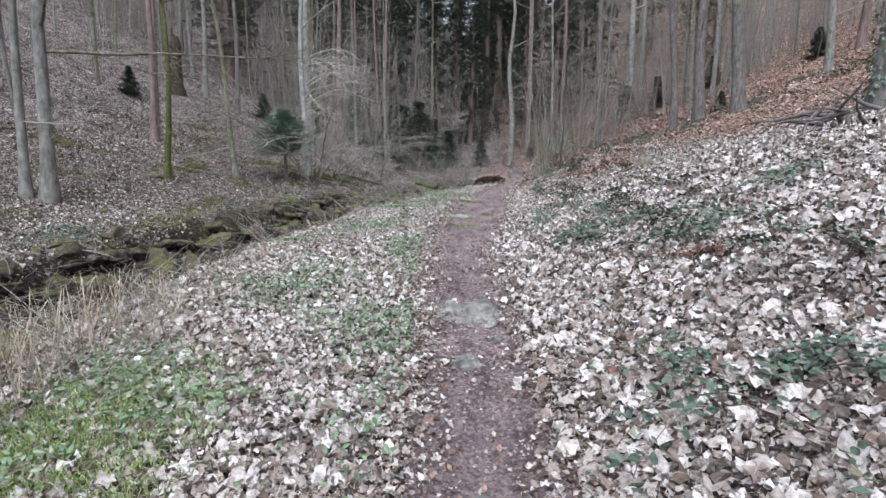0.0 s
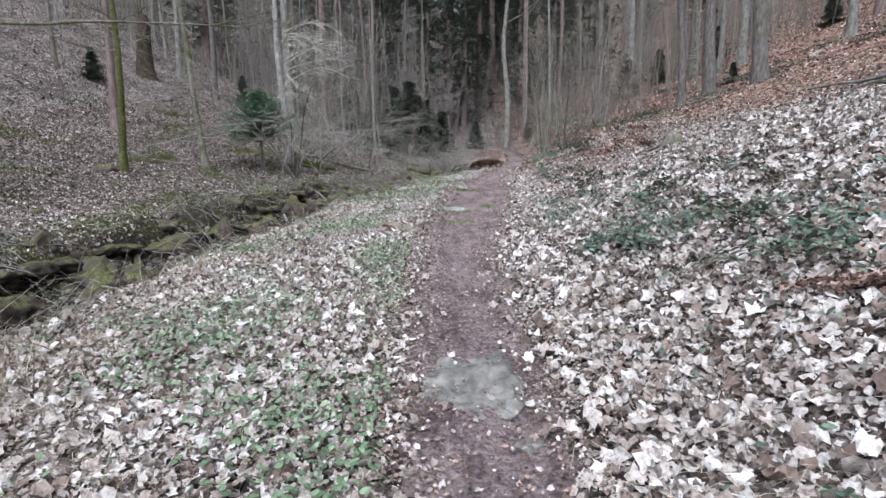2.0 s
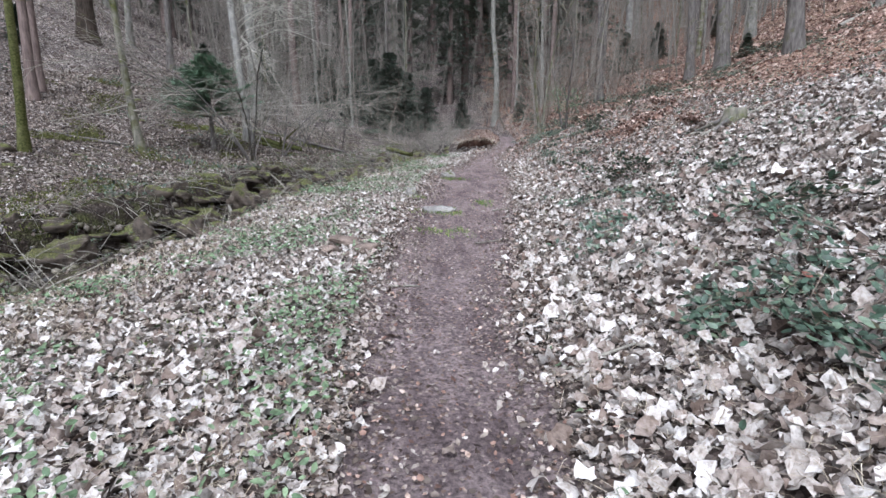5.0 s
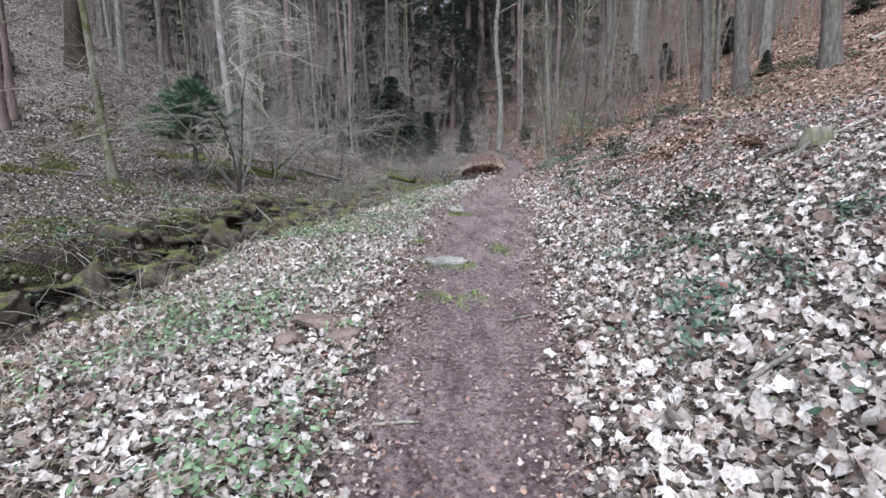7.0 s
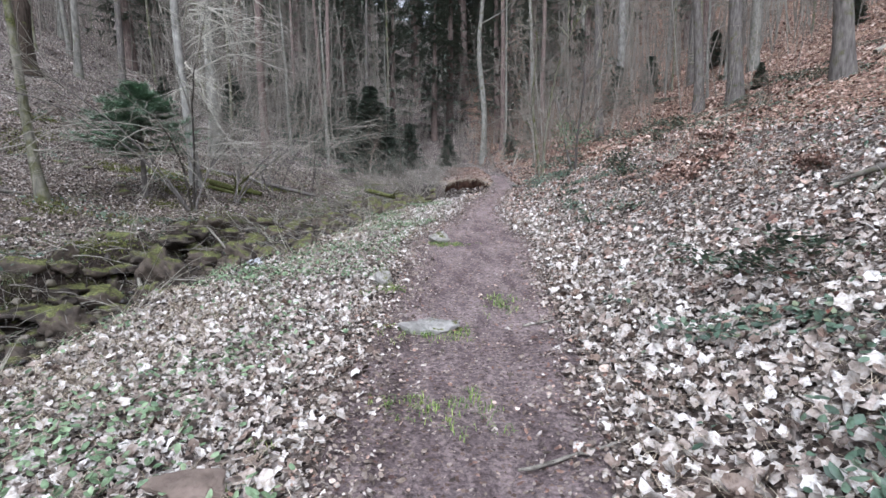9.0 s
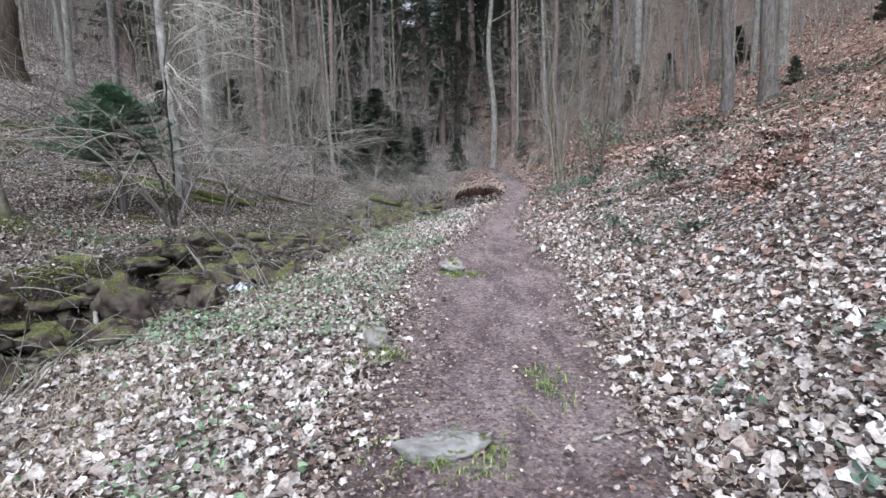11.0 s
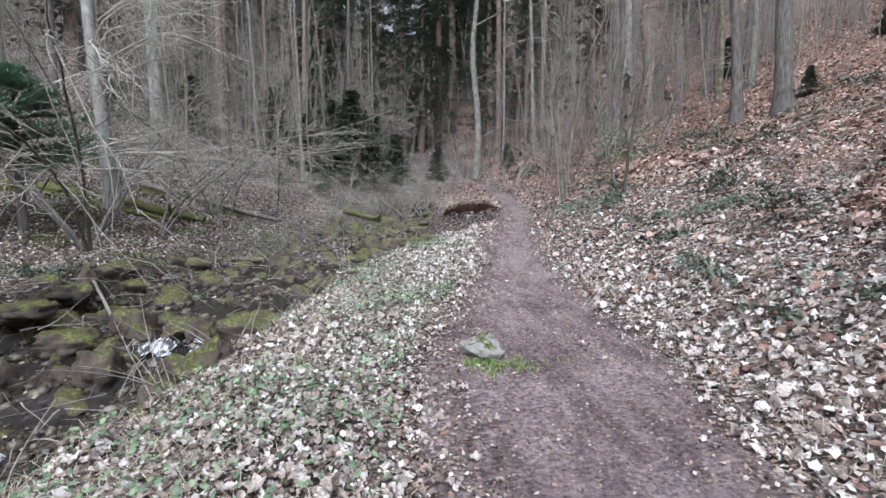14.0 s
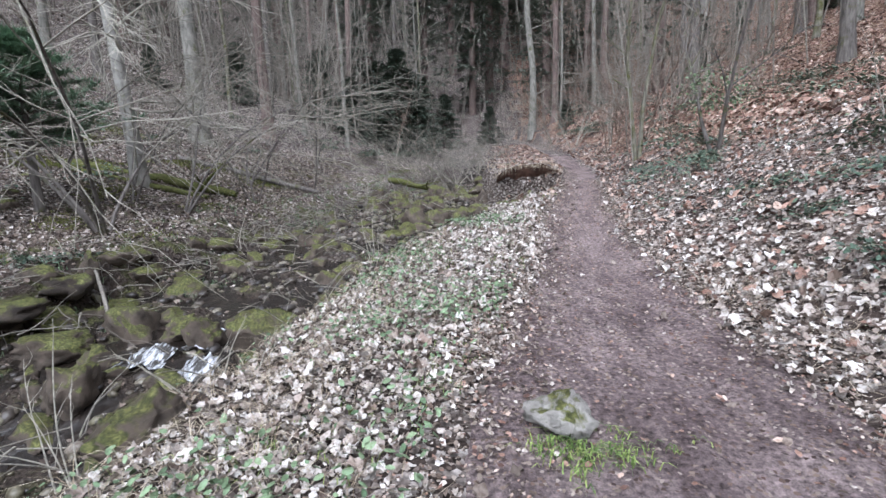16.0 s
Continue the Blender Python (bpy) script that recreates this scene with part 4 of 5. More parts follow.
def bracken(seed, size, label):
    """Collapsed fern fronds: a curved rib with leaflets either side."""
    rng, rs = random.Random(seed), np.random.default_rng(seed)
    root = empty("dead_bracken", Matrix(), label, "fern", "dead ferns on the bank")
    for _ in range(12):
        a = rng.uniform(0, 6.283)
        q, qr = limb(rng, (0.1 * rng.gauss(0, 1), 0.1 * rng.gauss(0, 1), 0.0), (math.cos(a), math.sin(a), 0.9), size * rng.uniform(0.6, 1.1), 0.007, 0.002, 9, 0.1, -0.3)
        q = [np.array([p[0], p[1], max(p[2], 0.04)]) for p in q]
        t = Tubes()
        t.tube(q, qr, 4)
        pl = np.repeat(np.array(q[2:]), 9, 0) + rs.normal(0, 0.045, (9 * len(q[2:]), 3))
        frond = part("frond", t.mesh("frond", TWIG_RED), root)
        part("leaflet", scatter("leaflet", [shred(k) for k in range(5)], pl, rs.normal(0, 0.5, pl.shape) + np.array([0, 0, 1]), rs.uniform(0.05, 0.12, len(pl)), BEECH_LEAF, rs, 0.5), frond, kind="stuff")
    return root


FERN = bracken(5, 0.8, "collapsed russet dead bracken on the bank")
FERN.matrix_world = pose(5.0, 17.1, at(5.0, 17.1), 0, -15, 0)
for k, (x, y, size) in enumerate(((5.5, 17.6, 0.9), (4.6, 16.6, 0.7), (6.3, 18.4, 0.8), (4.9, 14.0, 0.6), (2.6, 4.6, 0.45))):
    copy_thing(FERN, pose(x, y, at(x, y), 0, -15, 70 * k) @ Matrix.Scale(size, 4))
for k, (x, y, tall) in enumerate(((5.9, 17.9, 2.2), (6.3, 17.3, 1.8), (5.6, 18.6, 2.6), (7.4, 19.5, 2.4), (4.9, 20.3, 1.6), (6.9, 21.4, 3.0), (8.6, 21.0, 2.2))):
    put(sapling("sapling", 500 + k, tall, 0.013, TWIG_RED if k % 2 else TWIG_DARK, "thin bare sapling on the bank above the path", 1, 0.25, 7, 0.5), x, y, 60 * k)

dead = mat_bark("snag_wood", (0.02, 0.016, 0.013), (0.09, 0.07, 0.055), 0.1)
rng = random.Random(3)
snag = empty("snag", Matrix(), "dark broken-off trunk on the slope", "tree stump")
t = Tubes()
t.tube([(0, 0, -0.3), (0, 0, 0.5), (0.05, 0, 1.8), (0.1, 0.05, 3.2), (0.12, 0.05, 3.7)], [0.75, 0.52, 0.42, 0.4, 0.22], 12)
part("trunk", t.mesh("trunk", dead), snag)
for a in range(3):
    t = Tubes()
    t.tube([(0.12 + 0.2 * math.cos(a * 2.1), 0.05 + 0.2 * math.sin(a * 2.1), 3.3), (0.12 + 0.25 * math.cos(a * 2.1), 0.2 * math.sin(a * 2.1), 3.7 + 0.3 * a)], [0.12, 0.015], 5)
    part("splinter", t.mesh("splinter", dead), snag)
put(snag, -20.0, 34.9)

# ---------------------------------------------------------------- logs and sticks
def log(name, a, b, r, bark, label, seed, category="log", stubs=3):
    """A fallen stem lying from a to b, with stubs."""
    rng = random.Random(seed)
    a, b = Vector(a), Vector(b)
    root = empty(name, Matrix.Translation(a), label, category)
    n = 9
    pts = [(b - a) * (i / n) + Vector((rng.gauss(0, r * 0.25), rng.gauss(0, r * 0.25), rng.gauss(0, r * 0.15))) for i in range(n + 1)]
    t = Tubes()
    t.tube([tuple(p) for p in pts], [r * (1 - 0.3 * i / n) * (1 if 0 < i < n else 0.75) for i in range(n + 1)], 8 if r > 0.03 else 6)
    ends = t.mesh("stem", bark)
    part("stem", ends, root)
    for _ in range(min(stubs, 3 if r > 0.03 else 2)):
        p = pts[rng.randint(2, n - 1)]
        q, qr = limb(rng, tuple(p), (rng.gauss(0, 1), rng.gauss(0, 1), abs(rng.gauss(0.4, 0.4))), r * rng.uniform(4, 9), r * 0.35, r * 0.1, 3)
        t = Tubes()
        t.tube(q, qr, 4)
        part("stub", t.mesh("stub", bark), root)
    return root


def lying(name, x0, y0, x1, y1, r, bark, label, seed, category="log", lift=0.6, stubs=3):
    return log(name, (x0, y0, at(x0, y0) + r * lift), (x1, y1, at(x1, y1) + r * lift), r, bark, label, seed, category, stubs)


lying("fallen_log", -10.2, 26.6, -6.0, 26.9, 0.15, LOG_MOSS, "long mossy fallen log on the flat beyond the brook", 1)
lying("fallen_log", -9.6, 26.0, -6.4, 26.2, 0.09, LOG_MOSS, "thinner mossy log beside a thicker one", 2)
lying("fallen_log", -3.0, 33.6, -1.1, 33.9, 0.12, LOG_MOSS, "short mossy log across the brook", 3)
lying("fallen_log", -9.5, 30.5, -4.5, 29.2, 0.1, BARK_BROWN, "brown fallen trunk at the foot of the slope", 4)
lying("fallen_log", -12.5, 20.6, -10.2, 21.2, 0.06, BARK_BROWN, "brown fallen branch on the leafy slope", 5)
lying("fallen_log", 11.0, 27.5, 14.5, 27.0, 0.05, TWIG_DARK, "grey fallen branch on the russet slope", 6)
lying("fallen_log", 17.0, 27.0, 20.0, 28.5, 0.12, TWIG, "pale fallen trunk high on the slope", 7)
for k, (x0, y0, x1, y1, r) in enumerate(((1.35, 8.6, 2.3, 9.0, 0.018), (1.8, 8.9, 3.2, 9.4, 0.022), (2.2, 10.0, 3.4, 10.9, 0.015), (-1.0, 9.3, -0.45, 9.45, 0.012), (-0.35, 8.75, -0.1, 8.8, 0.012), (0.75, 7.2, 1.3, 7.35, 0.014), (0.5, 10.3, 1.1, 10.5, 0.012), (4.2, 12.6, 5.2, 13.2, 0.03), (4.4, 13.3, 5.6, 13.0, 0.03), (3.4, 6.5, 5.0, 7.4, 0.025), (-2.4, 6.3, -3.3, 7.2, 0.014), (-5.4, 17.6, -6.3, 19.2, 0.04), (-4.6, 19.9, -5.8, 21.3, 0.03), (0.9, 12.3, 1.2, 12.4, 0.012), (5.6, 9.6, 7.2, 9.0, 0.04), (2.2, 14.3, 3.3, 15.2, 0.015), (-1.6, 4.2, -0.8, 4.5, 0.01), (-2.6, 12.2, -3.9, 13.4, 0.015))):
    lying("dead_stick", x0, y0, x1, y1, r, TWIG if k % 3 else TWIG_DARK, "dead bare stick lying among the leaves", 30 + k, "stick", 1.5)

stump = empty("tree_stump", pose(4.9, 12.9, at(4.9, 12.9)), "low rotten mossy stump on the bank", "tree stump")
t = Tubes()
t.tube([(0, 0, -0.2), (0, 0, 0.05), (0.02, 0, 0.2), (0.02, 0, 0.27), (0.02, 0, 0.24)], [0.3, 0.2, 0.17, 0.15, 0.02], 14)
part("bole", t.mesh("bole", BARK_MOSS), stump)
for a in range(5):
    q, qr = limb(random.Random(a), (0.12 * math.cos(a * 1.25), 0.12 * math.sin(a * 1.25), 0.08), (math.cos(a * 1.25), math.sin(a * 1.25), -0.25), 0.5, 0.05, 0.015, 4, 0.15)
    t = Tubes()
    t.tube(q, qr, 6)
    part("root", t.mesh("root", BARK_BROWN), stump)
plate = empty("root_plate", pose(7.0, 8.9, at(7.0, 8.9)), "tangle of bare roots on the bank with moss", "tree roots")
for a in range(14):
    rng = random.Random(60 + a)
    q, qr = limb(rng, (rng.uniform(-0.5, 0.5), rng.uniform(-0.3, 0.3), rng.uniform(0.0, 0.35)), (rng.gauss(-0.6, 0.7), rng.gauss(-0.4, 0.6), rng.gauss(-0.1, 0.3)), rng.uniform(0.5, 1.3), 0.045, 0.01, 6, 0.3)
    t = Tubes()
    t.tube(q, qr, 5)
    part("root", t.mesh("root", BARK_BROWN), plate)

# ---------------------------------------------------------------- stones
MOSSY_GREY = mat_stone("half_mossy_stone", (0.16, 0.148, 0.13), (0.45, 0.425, 0.39), 0.5)
set_rock(rock("path_stone", (0.64, 0.58, 0.36), GREY_STONE, "broad flat grey stone sunk in the path", 3, 0.35, "stone", 5, 0.6), 0.16, 4.7, 15, 0.19)
set_rock(rock("path_stone", (0.2, 0.17, 0.16), GREY_STONE, "small grey stone sunk in the path", 14, 0.3, "stone", 4, 0.5), 0.17, 3.42, 40, 0.06)
set_rock(rock("path_stone", (0.12, 0.1, 0.06), GREY_STONE, "small pale stone sunk in the path", 5, 0.35, "stone"), 0.22, 1.75, 0, 0.02)
set_rock(rock("path_stone", (0.1, 0.07, 0.05), GREY_STONE, "small dark stone sunk in the path", 6, 0.3, "stone"), 0.5, 4.0, 20, 0.02)
set_rock(rock("sandstone", (0.2, 0.12, 0.08), RED_STONE, "loose reddish sandstone beside the path", 7, 0.45, "stone", 4, 0.3), -1.0, 10.14, 10, -0.07, (4, 8))
set_rock(rock("sandstone", (0.17, 0.11, 0.085), RED_STONE, "loose reddish sandstone lying on leaves", 8, 0.4, "stone", 4, 0.3), -1.14, 9.84, -12, -0.06, (0, -6))
set_rock(rock("sandstone", (0.18, 0.12, 0.09), RED_STONE, "broken brownish sandstone beside the path", 9, 0.4, "stone", 4, 0.3), -0.74, 9.84, 30, -0.065, (5, 0))
set_rock(rock("mossy_stone", (0.14, 0.13, 0.17), MOSSY_GREY, "upright pale stone with moss beside the path", 30, 0.1, "stone", 4, 0.5), -0.42, 13.75, 0, -0.04)
set_rock(rock("mossy_stone", (0.2, 0.14, 0.15), MOSSY_GREY, "grey stone with green moss sunk in the path", 31, 0.0, "stone", 4, 0.5), 0.3, 16.4, -20, -0.08)
set_rock(rock("path_stone", (0.26, 0.13, 0.13), PALE_STONE, "pale flat-topped stone lying in the path", 44, 0.4, "stone", 4, 0.6), 0.1, 12.25, 6, -0.03)
set_rock(rock("mossy_stone", (0.3, 0.16, 0.09), MOSS_STONE, "low mossy lump on the path", 12, 0.2, "stone"), 0.14, 12.33, 5, 0.05)
BROOK = [(-5.3, 18.2, 0.62, 0.52, 0.6), (-4.05, 18.5, 0.33, 0.3, 0.32), (-4.9, 19.4, 0.5, 0.35, 0.22), (-4.25, 19.1, 0.3, 0.25, 0.2), (-2.75, 17.5, 0.42, 0.38, 0.55), (-5.9, 17.2, 0.5, 0.4, 0.4), (-5.0, 17.3, 0.4, 0.35, 0.3), (-3.7, 19.9, 0.3, 0.25, 0.2), (-2.45, 19.5, 0.45, 0.4, 0.3), (-3.3, 19.6, 0.25, 0.25, 0.3), (-6.5, 15.3, 0.6, 0.45, 0.4), (-5.6, 15.9, 0.4, 0.35, 0.3), (-6.9, 13.6, 0.6, 0.5, 0.45), (-5.2, 13.2, 0.4, 0.35, 0.25), (-7.4, 11.5, 0.6, 0.5, 0.4), (-6.2, 11.0, 0.4, 0.4, 0.25), (-5.4, 9.5, 0.5, 0.35, 0.22), (-7.3, 9.2, 0.6, 0.5, 0.4), (-5.0, 7.0, 0.4, 0.3, 0.2), (-6.4, 6.2, 0.5, 0.4, 0.3), (-2.0, 16.5, 0.3, 0.22, 0.2), (-2.1, 18.5, 0.4, 0.25, 0.2), (-4.6, 5.0, 0.4, 0.4, 0.3)]
rng = random.Random(21)
while len(BROOK) < 125:
    y = rng.uniform(19.8, 33)
    a, b = float(table(TOE, y)), float(table(LIP, y))
    BROOK.append((rng.uniform(a - 0.5, b - 0.25), y, *(rng.uniform(0.16, 0.5) * k for k in (1, 0.85, 0.75))))
while len(BROOK) < 200:
    y = rng.uniform(5, 25)
    a = float(table(TOE, y))
    BROOK.append((a + rng.uniform(-0.7, 0.3) if len(BROOK) % 4 else rng.uniform(a, float(table(LIP, y)) - 0.6), y, *(rng.uniform(0.12, 0.42) * k for k in (1, 0.8, 0.6))))
while len(BROOK) < 290:
    y = rng.uniform(11, 32)
    BROOK.append((rng.uniform(float(table(TOE, y)) - 0.2, float(table(LIP, y)) - 0.35), y, *(rng.uniform(0.08, 0.24) * k for k in (1, 0.85, 0.7))))
for k, (x, y, a, b, c) in enumerate(BROOK):
    set_rock(tagged(rock("mossy_rock", (a, b, c * 1.15), MOSS_STONE, "dark boulder in the brook, capped with green moss" if a > 0.38 else "mossy stone in the brook", 200 + k, 0.0, "rock", 4 if k < 23 else 3, 0.5), group="mossy stones in the brook"), x, y, rng.uniform(0, 360), (-0.3 if k < 23 else 0.05) * c, (rng.uniform(-12, 12), rng.uniform(-12, 12)))
LEDGE = mat_stone("wet_bank_stone", (0.014, 0.011, 0.009), (0.085, 0.066, 0.05), 0.45, 0.6)
for k in range(40):
    y = rng.uniform(6, 20.5)
    x = float(table(TOE, y)) - rng.uniform(0.0, 0.3)
    w = rng.uniform(0.22, 0.55)
    set_rock(tagged(rock("bank_ledge", (w, 0.8 * w, rng.uniform(0.09, 0.2)), LEDGE, "dark layered stone jutting from the bank of the brook", 700 + k, 0.3, "rock", 3, 0.8), group="ledges of the brook bank"), x, y, rng.uniform(60, 120), 0.0, (rng.uniform(-8, 8), rng.uniform(-8, 8)), float(table(BED, y)) + GRADE * y + rng.uniform(0.08, 0.55))
set_rock(rock("stone_slab", (0.6, 0.35, 0.2), MOSS_STONE, "flat mossy slab on the far bank", 90, 0.4), -6.9, 19.2, 10, 0.08)
set_rock(rock("moss_mound", (0.45, 0.4, 0.25), MOSS_STONE, "bright mossy mound at the foot of a tree", 91), -11.3, 17.6, 0, 0.05)
for k in range(26):
    x, y = rng.uniform(-15, -7.8), rng.uniform(13, 31)
    set_rock(tagged(rock("mossy_stone", (rng.uniform(0.15, 0.4), rng.uniform(0.15, 0.3), rng.uniform(0.08, 0.18)), MOSS_STONE, "low mossy stone among the leaves of the slope", 300 + k, 0.2, "stone", 2), group="mossy stones on the slope"), x, y, rng.uniform(0, 360), 0.03)

# little falls of white water between the stones
def chute(x0, y0, wide, run, drop, label):
    """A tongue of broken water running towards the viewer's side and falling at its end."""
    verts, faces = [], []
    top = float(table(BED, y0)) + GRADE * y0 + 0.09
    for j in range(11):
        for i in range(9):
            f = j / 10
            x = x0 + wide * (i / 8 - 0.5) * (0.75 + 0.5 * f + 0.3 * noise.noise(Vector((j * 0.5, i * 0.2, x0)))) + 0.05 * noise.noise(Vector((i, j, 2)))
            verts.append((x, y0 - run * f + 0.06 * noise.noise(Vector((i * 0.7, j, 3))), top - drop * f ** 1.5 + 0.06 * noise.noise(Vector((i * 1.3, j * 0.6, 7 + x0))) - 0.05 * abs(i / 4 - 1) ** 2))
    for j in range(10):
        for i in range(8):
            faces.append((j * 9 + i, j * 9 + i + 1, j * 9 + i + 10, j * 9 + i + 9))
    tagged(new("white_water", mesh_arrays("white_water", verts, faces, FOAM, True)), label, "water", kind="stuff")


chute(-3.05, 19.2, 0.42, 0.6, 0.2, "small white chute of water between mossy stones")
chute(-3.75, 19.5, 0.5, 0.5, 0.08, "thin riffle of broken water over pebbles")
chute(-3.3, 19.95, 0.3, 0.6, 0.06, "thin riffle of broken water over pebbles")
chute(-4.3, 17.2, 0.5, 0.7, 0.08, "riffle of broken water below the little fall")

# the undercut bank beside the path
bank = empty("eroded_bank", Matrix(), "undercut bank of raw red earth with overhanging dead grass", "bank")
verts, faces, cols = [], [], 22
for j in range(11):
    for i in range(cols):
        u, v = i / (cols - 1), j / 10
        x = 0.9 + 2.0 * u
        y = 29.42 - 0.25 * math.sin(u * 3.1) + 0.32 * math.sin(v * 3.14) + 0.16 * noise.noise(Vector((x * 3.5, v * 1.5, 4)))
        verts.append((x, y - 0.1 * v ** 4, GRADE * 29.3 - 0.95 + (1.2 + 0.12 * noise.noise(Vector((x * 1.6, 0, 3)))) * (0.72 + 0.28 * math.sin(math.pi * u) ** 0.6) * v + 0.04 * noise.noise(Vector((x * 5, v * 4, 8)))))
for j in range(10):
    for i in range(cols - 1):
        k = j * cols + i
        faces.append((k, k + 1, k + cols + 1, k + cols))
part("earth_face", mesh_arrays("earth_face", verts, faces, RED_EARTH, True), bank, label="raw red earth face")
rs = np.random.default_rng(9)
n = 240
xs = rs.uniform(0.85, 2.95, n)
top = np.stack([xs, 29.22 + rs.uniform(-0.12, 0.1, n) - 0.2 * np.sin((xs - 0.9) * 1.55), GRADE * 29.3 - 0.95 + 1.19 * (0.72 + 0.28 * np.sin(np.pi * np.clip((xs - 0.9) / 2.0, 0, 1)) ** 0.6) + rs.uniform(-0.05, 0.04, n)], -1)
side = np.stack([np.full(n, 0.005), np.zeros(n), np.zeros(n)], -1)
knee = top + np.stack([rs.normal(0, 0.03, n), -rs.uniform(0.02, 0.1, n), rs.uniform(0.0, 0.03, n)], -1)
tip = knee + np.stack([rs.normal(0, 0.04, n), -rs.uniform(0.0, 0.06, n), -0.02 - 0.2 * rs.random(n) ** 2.5], -1)
v = np.stack([top - side, top + side, knee - side, knee + side, tip], 1).reshape(-1, 3)
k = np.arange(n)[:, None] * 5
part("hanging_grass", mesh_arrays("hanging_grass", v, np.concatenate([k + np.array([[0, 1, 3]]), k + np.array([[0, 3, 2]]), k + np.array([[2, 3, 4]])]), STRAW), bank, label="overhanging dead grass", kind="stuff")

# ---------------------------------------------------------------- brambles, herbs, canes
def bramble(seed, size, label):
    """Arching stems with dark leaves in threes."""
    rng, rs = random.Random(seed), np.random.default_rng(seed)
    root = empty("bramble", Matrix(), label, "bramble", "brambles on the bank")
    t, pl, nr = Tubes(), [], []
    for _ in range(int(5 + 4 * size)):
        a = rng.uniform(0, 6.283)
        q, qr = limb(rng, (0.2 * rng.gauss(0, size), 0.2 * rng.gauss(0, size), 0.0), (math.cos(a), math.sin(a), 0.9), size * rng.uniform(0.5, 1.0), 0.005, 0.002, 7, 0.18, -0.35)
        q = [np.array([p[0], p[1], max(p[2], 0.03)]) for p in q]
        t.tube(q, qr, 4)
        for p in q[1:]:
            for _ in range(5):
                pl.append(p + np.array([rng.gauss(0, 0.05), rng.gauss(0, 0.05), rng.gauss(0.01, 0.02)]))
                nr.append((rng.gauss(0, 0.35), rng.gauss(0, 0.35), 1))
    part("stem", t.mesh("stem", TWIG_RED), root, kind="stuff")
    part("leaf", scatter("leaf", [oval(s) for s in range(5)], np.array(pl), np.array(nr), rs.uniform(0.04, 0.075, len(pl)), IVY, rs, 0.2, 0.0), root, label="dark green leaves, a few turned red", kind="stuff")
    return root


def cane(seed, size, label):
    rng = random.Random(seed)
    root = empty("dead_canes", Matrix(), label, "dead stems", "dead canes on the bank")
    for _ in range(7):
        a = rng.uniform(0, 6.283)
        q, qr = limb(rng, (0.15 * rng.gauss(0, 1), 0.15 * rng.gauss(0, 1), 0), (math.cos(a), math.sin(a), 1.1), size * rng.uniform(0.6, 1.5), 0.006, 0.002, 8, 0.08, -0.12)
        t = Tubes()
        t.tube(q, qr, 4)
        spray(rng, t, q, 0.003, 1, 0.5, 3, size * 0.3, 3)
        part("cane", t.mesh("cane", TWIG), root)
    return root


BRAMBLES = ((2.27, 2.24, 1), (4.74, 6.24, 1), (1.75, 2.3, 0), (2.03, 6.85, 1), (2.8, 5.98, 2), (2.79, 8.51, 2), (3.44, 10.38, 1), (1.87, 7.43, 0), (2.1, 9.8, 1), (2.52, 9.88, 1), (2.76, 11.92, 2), (4.84, 20.5, 2), (3.37, 19.1, 1), (4.6, 19.5, 1), (3.88, 22.9, 2), (3.05, 17.9, 1), (2.77, 16.3, 1), (3.05, 12.0, 2), (3.38, 16.0, 1), (2.5, 10.9, 1), (2.8, 6.7, 1), (2.23, 7.25, 1), (3.2, 3.2, 2), (2.9, 4.4, 1), (4.0, 8.3, 1), (5.3, 17.2, 1), (4.4, 24.0, 2), (4.2, 25.6, 1), (5.6, 26.5, 2), (6.5, 22.0, 1), (8.0, 24.0, 2), (13.6, 30.6, 2), (14.6, 30.2, 2), (-8.9, 10.8, 1), (-6.9, 14.8, 1), (-7.6, 16.0, 0), (-6.6, 21.0, 1), (2.3, 5.6, 2), (2.9, 6.4, 2), (3.3, 5.4, 1), (2.6, 7.6, 2), (3.6, 7.0, 2), (4.3, 18.2, 2), (5.2, 21.5, 2), (3.9, 20.6, 1))
BR = [bramble(40 + k, s, label) for k, (s, label) in enumerate(((0.5, "small dark green bramble among dead leaves"), (0.8, "sprawling dark green bramble over dead leaves"), (1.1, "broad tangle of dark bramble on the bank")))]
for k, (x, y, kind) in enumerate(BRAMBLES):
    m = pose(x, y, at(x, y), 0, -18 if x > 1.8 else 0, 57 * k)
    if k < 3:
        BR[k].matrix_world = m
    else:
        copy_thing(BR[kind], m)
rng = random.Random(55)
for k in range(70):
    y = rng.uniform(22, 50)
    x = float(table(PATH_RIGHT, y)) + rng.uniform(1.5, 16) if k % 4 else float(table(TOE, y)) - rng.uniform(3, 14)
    copy_thing(BR[2], pose(x, y, at(x, y), 0, 0, rng.uniform(0, 360)) @ Matrix.Scale(rng.uniform(0.8, 1.9), 4))
CA = [cane(70 + k, s, "bleached dead canes arching over the bank") for k, s in enumerate((0.5, 0.75))]
